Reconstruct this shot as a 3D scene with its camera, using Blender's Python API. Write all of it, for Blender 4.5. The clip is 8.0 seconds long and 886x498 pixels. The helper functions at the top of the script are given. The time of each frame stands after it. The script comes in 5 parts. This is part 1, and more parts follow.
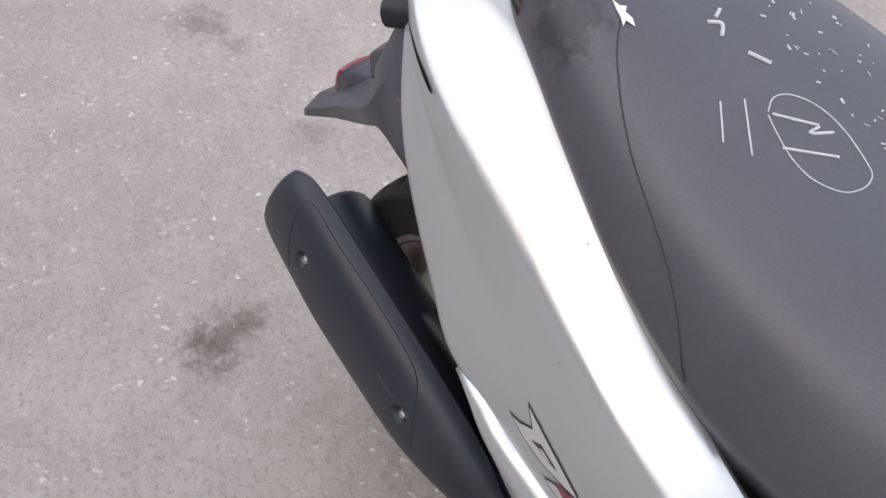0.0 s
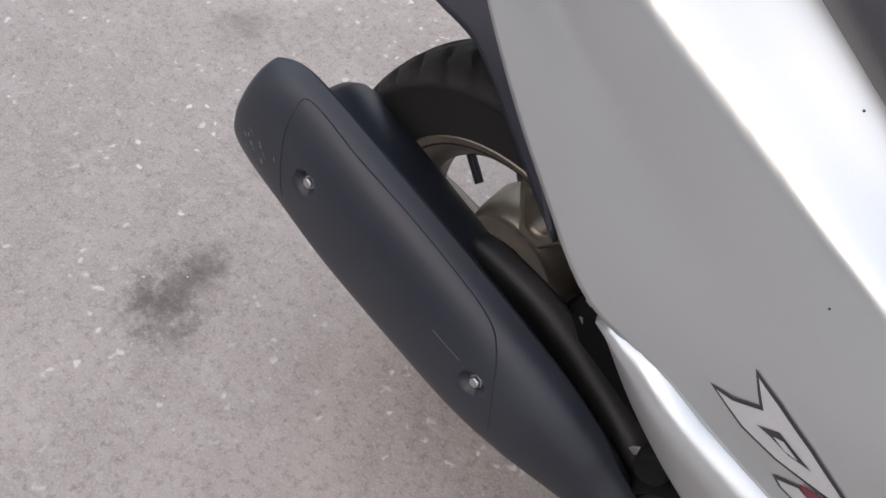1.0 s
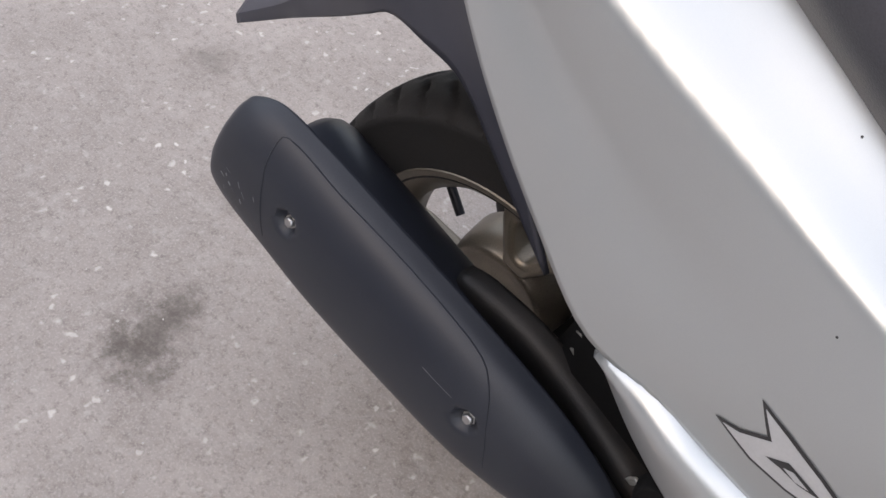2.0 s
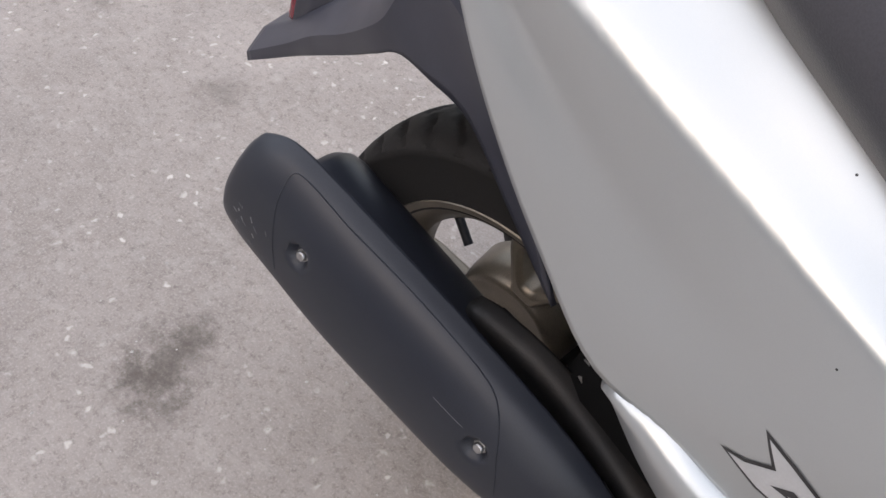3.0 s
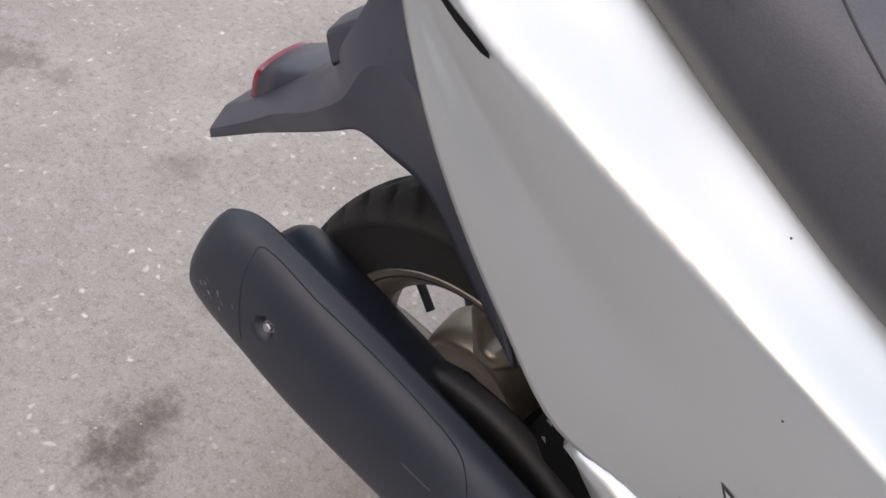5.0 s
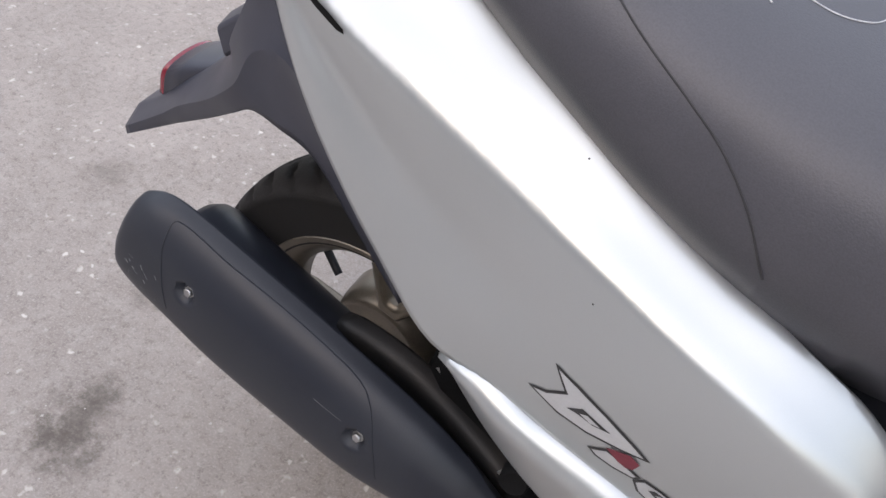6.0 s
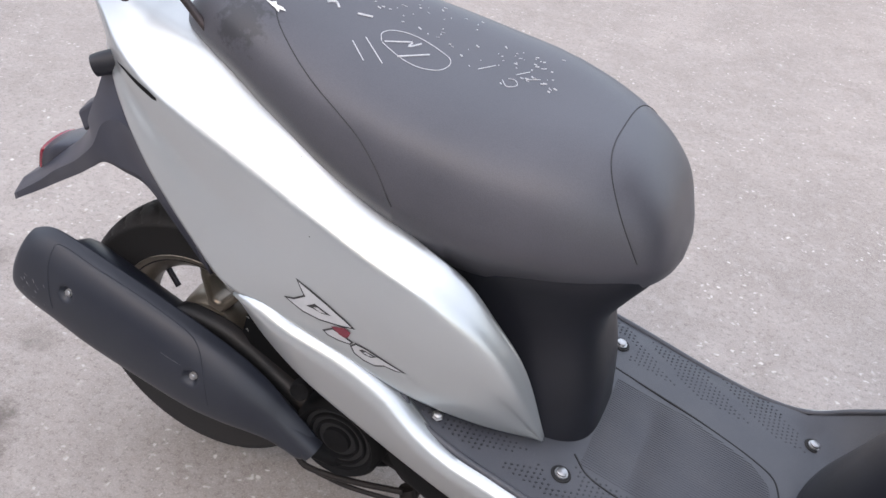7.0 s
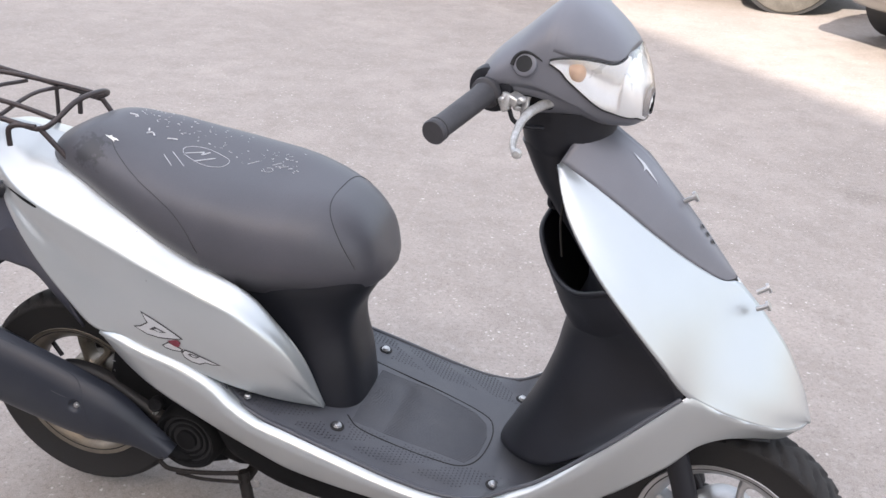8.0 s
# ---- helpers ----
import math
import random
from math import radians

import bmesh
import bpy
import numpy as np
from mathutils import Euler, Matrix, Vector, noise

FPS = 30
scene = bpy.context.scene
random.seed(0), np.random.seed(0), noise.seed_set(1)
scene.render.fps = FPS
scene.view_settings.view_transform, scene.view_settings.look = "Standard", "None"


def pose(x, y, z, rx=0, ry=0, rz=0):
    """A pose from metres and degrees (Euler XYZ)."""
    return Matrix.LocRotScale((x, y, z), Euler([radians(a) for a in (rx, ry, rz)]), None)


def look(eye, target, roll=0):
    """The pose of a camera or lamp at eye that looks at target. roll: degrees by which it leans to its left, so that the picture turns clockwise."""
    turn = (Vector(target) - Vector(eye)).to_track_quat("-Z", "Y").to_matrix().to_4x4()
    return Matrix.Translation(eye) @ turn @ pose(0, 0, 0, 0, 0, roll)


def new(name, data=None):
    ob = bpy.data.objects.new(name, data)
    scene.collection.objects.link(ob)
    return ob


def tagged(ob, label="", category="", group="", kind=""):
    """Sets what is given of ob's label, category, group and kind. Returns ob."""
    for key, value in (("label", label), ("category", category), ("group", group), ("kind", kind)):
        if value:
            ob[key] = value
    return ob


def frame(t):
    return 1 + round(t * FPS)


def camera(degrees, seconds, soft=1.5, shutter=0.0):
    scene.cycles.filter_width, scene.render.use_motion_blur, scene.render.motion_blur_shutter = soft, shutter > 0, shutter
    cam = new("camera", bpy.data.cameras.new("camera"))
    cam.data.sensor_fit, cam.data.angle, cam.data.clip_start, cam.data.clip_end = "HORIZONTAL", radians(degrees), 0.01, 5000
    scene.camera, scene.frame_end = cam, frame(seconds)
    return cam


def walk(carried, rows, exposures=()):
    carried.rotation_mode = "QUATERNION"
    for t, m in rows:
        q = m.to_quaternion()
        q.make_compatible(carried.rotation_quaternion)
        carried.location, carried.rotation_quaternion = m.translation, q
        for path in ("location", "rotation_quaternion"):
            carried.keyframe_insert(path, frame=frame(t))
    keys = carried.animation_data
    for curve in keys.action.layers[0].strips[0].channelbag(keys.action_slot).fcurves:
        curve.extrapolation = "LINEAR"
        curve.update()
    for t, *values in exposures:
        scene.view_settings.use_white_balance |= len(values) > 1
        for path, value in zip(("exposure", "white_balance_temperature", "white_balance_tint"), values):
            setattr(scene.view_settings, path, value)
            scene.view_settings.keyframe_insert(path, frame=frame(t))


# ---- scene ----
cam = camera(50.6, 8.0)
EXPOSURES = [(0.0, 0.82, 7050, 16), (4.5, 0.8, 7250, 16), (6.5, 0.94, 6950, 16), (7.0, 1.11, 6900, 16), (7.5, 1.22, 6900, 16), (8.0, 1.05, 6950, 16)]
PATH = [
    (0, (0.506, -0.504, 1.076), (-0.515, 0.426, -0.371), 8.0),
    (0.5, (0.377, -0.489, 0.963), (-0.508, 0.445, -0.568), 7.3),
    (1, (0.293, -0.473, 0.871), (-0.462, 0.532, -0.685), 10.4),
    (1.5, (0.269, -0.471, 0.871), (-0.46, 0.577, -0.668), 9.8),
    (1.7, (0.275, -0.472, 0.865), (-0.451, 0.595, -0.663), 10.3),
    (3, (0.275, -0.477, 0.882), (-0.497, 0.614, -0.606), 8.8),
    (3.5, (0.279, -0.478, 0.887), (-0.506, 0.623, -0.587), 8.2),
    (4, (0.279, -0.492, 0.884), (-0.492, 0.614, -0.593), 8.5),
    (4.5, (0.275, -0.477, 0.903), (-0.509, 0.692, -0.518), 9.5),
    (4.7, (0.277, -0.483, 0.9), (-0.517, 0.708, -0.497), 9.3),
    (5.8, (0.329, -0.517, 0.927), (-0.36, 0.755, -0.454), 8.4),
    (6, (0.374, -0.547, 0.946), (-0.318, 0.741, -0.419), 7.6),
    (6.5, (0.537, -0.661, 1.014), (-0.128, 0.734, -0.255), 6.5),
    (7, (0.668, -0.851, 1.109), (0.101, 0.69, -0.033), 7.2),
    (7.5, (0.823, -1.071, 1.203), (0.398, 0.61, 0.206), 6.1),
    (7.8, (0.936, -1.196, 1.239), (0.539, 0.544, 0.337), 4.8),
    (8, (1.021, -1.301, 1.25), (0.587, 0.456, 0.397), 3.3),
]
walk(cam, [(t, look(eye, target, roll)) for t, eye, target, roll in PATH], EXPOSURES)

# ---- world and light ----
world = bpy.data.worlds.new("sky")
scene.world = world
world.use_nodes = True
wn = world.node_tree.nodes
sky = wn.new("ShaderNodeTexSky")
sky.sky_type, sky.sun_disc = "NISHITA", False
SUN_EL, SUN_AZ = radians(37), math.atan2(-0.98, -0.2)
sky.sun_elevation, sky.sun_rotation = SUN_EL, radians(90) - SUN_AZ
sky.air_density, sky.dust_density = 1.2, 3.0
wn["Background"].inputs[1].default_value = 0.15
haze = wn.new("ShaderNodeMix")
haze.data_type, haze.blend_type = "RGBA", "ADD"
haze.inputs[0].default_value = 1.0
place = wn.new("ShaderNodeTexCoord")
split = wn.new("ShaderNodeSeparateXYZ")
rise = wn.new("ShaderNodeMapRange")
for i, v in enumerate((0.0, 1.0, 0.55, 1.3)):
    rise.inputs[1 + i].default_value = v
cloud = wn.new("ShaderNodeMix")
cloud.data_type, cloud.blend_type = "RGBA", "MULTIPLY"
cloud.inputs[0].default_value = 1.0
cloud.inputs[6].default_value = (3.6, 3.85, 4.1, 1)  # thin high cloud, brighter overhead than at the skyline
world.node_tree.links.new(place.outputs["Generated"], split.inputs[0])
world.node_tree.links.new(split.outputs[2], rise.inputs[0])
world.node_tree.links.new(rise.outputs[0], cloud.inputs[7])
world.node_tree.links.new(cloud.outputs[2], haze.inputs[7])
world.node_tree.links.new(sky.outputs[0], haze.inputs[6])
world.node_tree.links.new(haze.outputs[2], wn["Background"].inputs[0])
sun = new("sun", bpy.data.lights.new("sun", "SUN"))
sun.data.energy, sun.data.angle, sun.data.color = 5.0, radians(0.45), (1.0, 0.965, 0.9)
sdir = Vector((math.cos(SUN_EL) * math.cos(SUN_AZ), math.cos(SUN_EL) * math.sin(SUN_AZ), math.sin(SUN_EL)))
sun.matrix_world = look(sdir * 30, (0, 0, 0))


# ---- materials ----
def material(name, base, rough=0.5, metal=0.0, var=0.15, scale=30.0, fine=400.0, bump=0.1, depth=0.001, coat=0.0, tint=None, spec=0.5, amount=0.5, stains=()):
    """A surface with stains at a large scale and grain at a small one."""
    m = bpy.data.materials.new(name)
    m.use_nodes = True
    nt = m.node_tree
    n, l = nt.nodes, nt.links
    b = n["Principled BSDF"]
    co = n.new("ShaderNodeTexCoord")
    big, small = n.new("ShaderNodeTexNoise"), n.new("ShaderNodeTexNoise")
    big.inputs["Scale"].default_value, small.inputs["Scale"].default_value = scale, fine
    big.inputs["Detail"].default_value = 6
    small.inputs["Detail"].default_value = 3
    l.new(co.outputs["Object"], big.inputs["Vector"])
    l.new(co.outputs["Object"], small.inputs["Vector"])
    mix = n.new("ShaderNodeMix")
    mix.data_type = "RGBA"
    tint = tint or tuple(c * (1 - var) for c in base)
    mix.inputs[6].default_value, mix.inputs[7].default_value = (*base, 1), (*tint, 1)
    ramp = n.new("ShaderNodeMapRange")
    ramp.inputs[1].default_value, ramp.inputs[2].default_value = amount - 0.12, amount + 0.18
    l.new(big.outputs["Fac"], ramp.inputs[0])
    l.new(ramp.outputs[0], mix.inputs[0])
    grain = n.new("ShaderNodeMix")
    grain.data_type, grain.blend_type = "RGBA", "MULTIPLY"
    grain.inputs[0].default_value = min(1.0, var * 1.5)
    gr = n.new("ShaderNodeMapRange")
    gr.inputs[1].default_value, gr.inputs[2].default_value = 0.3, 0.65
    gr.inputs[3].default_value, gr.inputs[4].default_value = 0.55, 1.15
    l.new(small.outputs["Fac"], gr.inputs[0])
    l.new(mix.outputs[2], grain.inputs[6])
    l.new(gr.outputs[0], grain.inputs[7])
    shade = grain.outputs[2]
    for place, reach, dark in stains:
        d = n.new("ShaderNodeVectorMath")
        d.operation = "DISTANCE"
        d.inputs[1].default_value = place
        l.new(co.outputs["Object"], d.inputs[0])
        blot = n.new("ShaderNodeTexNoise")
        blot.inputs["Scale"].default_value, blot.inputs["Detail"].default_value, blot.inputs["Roughness"].default_value = 110, 6, 0.6
        l.new(co.outputs["Object"], blot.inputs["Vector"])
        sway = n.new("ShaderNodeMath")
        sway.operation = "MULTIPLY_ADD"
        sway.inputs[1].default_value = reach * 2.6
        l.new(blot.outputs["Fac"], sway.inputs[0])
        l.new(d.outputs["Value"], sway.inputs[2])
        edge = n.new("ShaderNodeMapRange")
        for i, v in enumerate((reach * 1.9, reach * 2.3, 0.75, 0.0)):
            edge.inputs[1 + i].default_value = v
        l.new(sway.outputs[0], edge.inputs[0])
        spot = n.new("ShaderNodeMix")
        spot.data_type = "RGBA"
        spot.inputs[7].default_value = (*dark, 1)
        l.new(edge.outputs[0], spot.inputs[0])
        l.new(shade, spot.inputs[6])
        shade = spot.outputs[2]
    l.new(shade, b.inputs["Base Color"])
    rr = n.new("ShaderNodeMapRange")
    rr.inputs[3].default_value, rr.inputs[4].default_value = max(0.02, rough - 0.08), min(1, rough + 0.08)
    l.new(big.outputs["Fac"], rr.inputs[0])
    l.new(rr.outputs[0], b.inputs["Roughness"])
    b.inputs["Metallic"].default_value = metal
    b.inputs["Coat Weight"].default_value = coat
    b.inputs["Coat Roughness"].default_value = 0.12
    b.inputs["Specular IOR Level"].default_value = spec
    if bump:
        bp = n.new("ShaderNodeBump")
        bp.inputs["Strength"].default_value, bp.inputs["Distance"].default_value = bump, depth
        l.new(small.outputs["Fac"], bp.inputs["Height"])
        l.new(bp.outputs[0], b.inputs["Normal"])
    return m


SILVER = material("silver_paint", (0.482, 0.508, 0.514), 0.35, 0.7, 0.05, 5, 2600, 0.03, 0.0003, coat=0.3)
PLASTIC = material("black_plastic", (0.011, 0.0118, 0.0165), 0.48, 0, 0.25, 12, 1800, 0.15, 0.0004, spec=0.38)
HEADGREY = material("grey_painted_head", (0.145, 0.148, 0.168), 0.42, 0.1, 0.1, 10, 1500, 0.08, 0.0003)
GREYCOWL = material("grey_painted_cowl", (0.04, 0.043, 0.06), 0.4, 0.1, 0.2, 14, 1500, 0.1, 0.0003)
MATBLACK = material("floor_rubber", (0.05, 0.053, 0.064), 0.5, 0, 0.25, 14, 1400, 0.25, 0.0005, tint=(0.066, 0.069, 0.079))
VINYL = material("seat_vinyl", (0.057, 0.057, 0.067), 0.44, 0, 0.22, 11, 900, 0.25, 0.0006, tint=(0.068, 0.067, 0.078), stains=(((0.142, -0.085, 0.73), 0.032, (0.018, 0.018, 0.021)), ((0.15, -0.09, 0.695), 0.012, (0.026, 0.024, 0.028))))
GUARD = material("satin_black_guard", (0.015, 0.0178, 0.026), 0.44, 0, 0.25, 14, 1200, 0.14, 0.0004, tint=(0.021, 0.024, 0.032), spec=0.4)
TYRE = material("tyre_rubber", (0.019, 0.0185, 0.019), 0.75, 0, 0.3, 18, 700, 0.3, 0.0008, tint=(0.022, 0.0205, 0.02), spec=0.3)
BRONZE = material("dusty_rim_paint", (0.21, 0.182, 0.145), 0.38, 0.6, 0.3, 25, 900, 0.15, 0.0004, tint=(0.15, 0.13, 0.108))
RIMSILVER = material("pale_rim_paint", (0.48, 0.48, 0.48), 0.35, 0.6, 0.2, 25, 900, 0.1, 0.0004)
ENGINE = material("grimy_engine", (0.009, 0.0087, 0.0085), 0.65, 0.2, 0.4, 30, 500, 0.5, 0.001, tint=(0.018, 0.0155, 0.014))
RUST = material("rusty_steel", (0.016, 0.0135, 0.0125), 0.7, 0.4, 0.5, 40, 600, 0.4, 0.0006, tint=(0.022, 0.018, 0.016))
FLANGE = material("rust_stained_flange", (0.05, 0.03, 0.022), 0.8, 0.2, 0.5, 60, 700, 0.4, 0.0006, tint=(0.015, 0.012, 0.012))
ARMGREY = material("grimy_arm_paint", (0.011, 0.0105, 0.011), 0.55, 0.1, 0.4, 30, 700, 0.3, 0.0006, tint=(0.022, 0.018, 0.016))
TREAD = material("dark_tread_dots", (0.031, 0.032, 0.038), 0.6, 0, 0.2, 60, 900, 0.2, 0.0003)
STEEL = material("zinc_steel", (0.5, 0.5, 0.5), 0.42, 1.0, 0.2, 120, 1500, 0.1, 0.0002)
ALLOY = material("cast_alloy", (0.62, 0.62, 0.61), 0.42, 0.75, 0.25, 90, 700, 0.15, 0.0004, tint=(0.45, 0.44, 0.42))
RACK = material("rack_steel", (0.04, 0.033, 0.034), 0.5, 0.5, 0.4, 40, 900, 0.2, 0.0004, tint=(0.065, 0.05, 0.048))
GRIP = material("grip_rubber", (0.042, 0.041, 0.046), 0.6, 0, 0.2, 40, 900, 0.3, 0.0005)
CHALK = material("chalk", (0.52, 0.52, 0.53), 0.9, 0, 0.2, 200, 1500, 0.3, 0.0003)
SCUFF = material("scuffed_plastic", (0.13, 0.13, 0.135), 0.7, 0, 0.2, 100, 900, 0.2, 0.0003)
FOAM = material("torn_seat_foam", (0.75, 0.74, 0.7), 0.95, 0, 0.25, 200, 900, 0.6, 0.001)
THREAD = material("seam_thread", (0.026, 0.025, 0.028), 0.7, 0, 0.2, 100, 900, 0.2, 0.0003)
REDLENS = material("red_lens", (0.2, 0.01, 0.025), 0.2, 0, 0.2, 60, 600, 0.05, 0.0003, coat=0.5)
DECAL_LIGHT = material("decal_light", (0.5, 0.51, 0.52), 0.4, 0.3, 0.06, 60, 600, 0.0)
DECAL_DARK = material("decal_dark", (0.03, 0.03, 0.032), 0.4, 0, 0.1, 60, 600, 0.0)
DECAL_RED = material("decal_red", (0.17, 0.025, 0.04), 0.4, 0, 0.1, 60, 600, 0.0)
# black of engine, exhaust and underbody; also paints the shade in uncut openings
BLACK = material("soot_and_shade_black", (0.0055, 0.0055, 0.006), 0.75, 0, 0.3, 30, 500, 0.3, 0.0006, spec=0.15)
# near-black that paints the shade in holes and recesses; also dark seams
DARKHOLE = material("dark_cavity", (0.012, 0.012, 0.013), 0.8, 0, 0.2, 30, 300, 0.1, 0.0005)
BULB = material("amber_bulb", (0.9, 0.62, 0.44), 0.35, 0, 0.1, 60, 600, 0.0)
REFLECTOR = material("lamp_reflector", (0.92, 0.92, 0.92), 0.3, 0.2, 0.06, 40, 300, 0.1, 0.001)
WALLPAINT = material("plaster_wall", (0.14, 0.134, 0.13), 0.9, 0, 0.15, 0.8, 60, 0.3, 0.004)
CARPAINT = material("car_paint", (0.32, 0.3, 0.27), 0.3, 0.4, 0.05, 3, 800, 0.02, 0.0003, coat=0.6)
CARDARK = material("car_dark_trim", (0.03, 0.03, 0.03), 0.6, 0, 0.2, 10, 300, 0.1, 0.001)
STONE = material("pale_grit", (0.44, 0.415, 0.385), 0.85, 0, 0.3, 60, 300, 0.2, 0.001)


def glass(name, rough=0.03, color=(1, 1, 1)):
    m = bpy.data.materials.new(name)
    m.use_nodes = True
    b = m.node_tree.nodes["Principled BSDF"]
    b.inputs["Base Color"].default_value = (*color, 1)
    b.inputs["Roughness"].default_value = rough
    b.inputs["Transmission Weight"].default_value = 1.0
    b.inputs["IOR"].default_value = 1.45
    return m


LENS = glass("clear_lens", 0.06)
CARGLASS = glass("car_glass", 0.02, (0.5, 0.55, 0.55))


def ground_material():
    m = bpy.data.materials.new("worn_concrete_ground")
    m.use_nodes = True
    nt = m.node_tree
    n, l = nt.nodes, nt.links
    b = n["Principled BSDF"]
    co = n.new("ShaderNodeTexCoord")

    def tex(scale, detail=6, rough=0.6):
        t = n.new("ShaderNodeTexNoise")
        t.inputs["Scale"].default_value, t.inputs["Detail"].default_value, t.inputs["Roughness"].default_value = scale, detail, rough
        l.new(co.outputs["Object"], t.inputs["Vector"])
        return t.outputs["Fac"]

    def rng(src, a, c, lo=0.0, hi=1.0):
        r = n.new("ShaderNodeMapRange")
        for i, v in enumerate((a, c, lo, hi)):
            r.inputs[1 + i].default_value = v
        l.new(src, r.inputs[0])
        return r.outputs[0]

    def blend(f, a, c, mode="MIX"):
        x = n.new("ShaderNodeMix")
        x.data_type, x.blend_type = "RGBA", mode
        for i, v in ((0, f), (6, a), (7, c)):
            if isinstance(v, tuple):
                x.inputs[i].default_value = (*v, 1)
            elif isinstance(v, float):
                x.inputs[i].default_value = v
            else:
                l.new(v, x.inputs[i])
        return x.outputs[2]

    col = blend(rng(tex(1.3), 0.35, 0.65), (0.27, 0.238, 0.217), (0.345, 0.306, 0.28))
    col = blend(rng(tex(6, 8, 0.7), 0.42, 0.68, 0.0, 0.8), col, (0.235, 0.206, 0.186))
    col = blend(rng(tex(30, 7, 0.75), 0.5, 0.7, 0.0, 0.65), col, (0.385, 0.35, 0.322))
    col = blend(rng(tex(90, 6, 0.75), 0.5, 0.68, 0.0, 0.75), col, (0.16, 0.141, 0.128))
    col = blend(rng(tex(330, 3), 0.5, 0.66, 0.0, 0.5), col, (0.42, 0.385, 0.355))
    col = blend(rng(tex(75, 8, 0.85), 0.64, 0.7, 0.0, 0.7), col, (0.62, 0.585, 0.55))
    warp = n.new("ShaderNodeMix")
    warp.data_type = "VECTOR"
    warp.inputs[0].default_value = 0.02
    wn_ = n.new("ShaderNodeTexNoise")
    wn_.inputs["Scale"].default_value = 60
    l.new(co.outputs["Object"], wn_.inputs["Vector"])
    l.new(co.outputs["Object"], warp.inputs[4])
    l.new(wn_.outputs["Color"], warp.inputs[5])
    v = n.new("ShaderNodeTexVoronoi")
    v.inputs["Scale"].default_value = 88
    l.new(warp.outputs[1], v.inputs["Vector"])
    pick = n.new("ShaderNodeSeparateColor")
    l.new(v.outputs["Color"], pick.inputs[0])
    mul = n.new("ShaderNodeMath")
    mul.operation = "MULTIPLY"
    l.new(rng(v.outputs["Distance"], 0.2, 0.42, 1.0, 0.0), mul.inputs[0])
    l.new(rng(pick.outputs[0], 0.83, 1.0, 0.0, 0.85), mul.inputs[1])
    patch = n.new("ShaderNodeMath")
    patch.operation = "MULTIPLY"
    l.new(mul.outputs[0], patch.inputs[0])
    l.new(rng(tex(5, 4), 0.4, 0.62, 0.15, 1.0), patch.inputs[1])
    col = blend(patch.outputs[0], col, (0.66, 0.62, 0.58))
    # oil stains with edges of their own
    for x, y, r, k in ((-0.28, -0.172, 0.06, 0.55), (-0.293, -0.138, 0.036, 0.5), (-0.270, -0.211, 0.050, 0.55), (-0.236, -0.216, 0.035, 0.40), (-0.293, -0.213, 0.030, 0.50), (-0.99, 0.14, 0.07, 0.5), (-0.90, 0.17, 0.045, 0.35), (-0.60, 0.16, 0.05, 0.35), (-0.36, 0.02, 0.045, 0.3), (1.75, 2.3, 0.12, 0.3)):
        d = n.new("ShaderNodeVectorMath")
        d.operation = "DISTANCE"
        d.inputs[1].default_value = (x, y, 0)
        l.new(co.outputs["Object"], d.inputs[0])
        wob = n.new("ShaderNodeMath")
        wob.operation = "MULTIPLY_ADD"
        l.new(tex(34, 8, 0.75), wob.inputs[0])
        wob.inputs[1].default_value = r * 3.0
        l.new(d.outputs["Value"], wob.inputs[2])
        col = blend(rng(wob.outputs[0], r * 1.7, r * 2.5, k, 0.0), col, (0.086, 0.072, 0.061))
    l.new(col, b.inputs["Base Color"])
    b.inputs["Roughness"].default_value = 0.9
    b.inputs["Specular IOR Level"].default_value = 0.25
    bp = n.new("ShaderNodeBump")
    bp.inputs["Strength"].default_value, bp.inputs["Distance"].default_value = 0.7, 0.003
    l.new(tex(110, 8, 0.75), bp.inputs["Height"])
    l.new(bp.outputs[0], b.inputs["Normal"])
    return m


GROUND = ground_material()


# ---- building blocks ----
def part(name, bm, mat, parent=None, label="", solid=0.0, bevel=0.0, flat=False, sharp=48):
    """One mesh object, built in world coordinates, under a thing or a part."""
    me = bpy.data.meshes.new(name)
    bmesh.ops.recalc_face_normals(bm, faces=bm.faces)
    bm.to_mesh(me)
    bm.free()
    me.materials.append(mat)
    if not flat:
        me.shade_smooth()
        me.set_sharp_from_angle(angle=radians(sharp))
    ob = new(name, me)
    if parent:
        ob.parent = parent
        if parent.type == "EMPTY":
            ob.matrix_parent_inverse = parent.matrix_basis.inverted()
    if label:
        ob["label"] = label
    if solid:
        mod = ob.modifiers.new("thick", "SOLIDIFY")
        mod.thickness, mod.offset = solid, 0
    if bevel:
        mod = ob.modifiers.new("round", "BEVEL")
        mod.width, mod.segments, mod.limit_method, mod.angle_limit = bevel, 2, "ANGLE", radians(40)
    return ob


def thing(name, at, label, category, group=""):
    ob = new(name)
    ob.empty_display_size = 0.1
    ob.matrix_basis = Matrix.Translation(at)
    return tagged(ob, label, category, group)


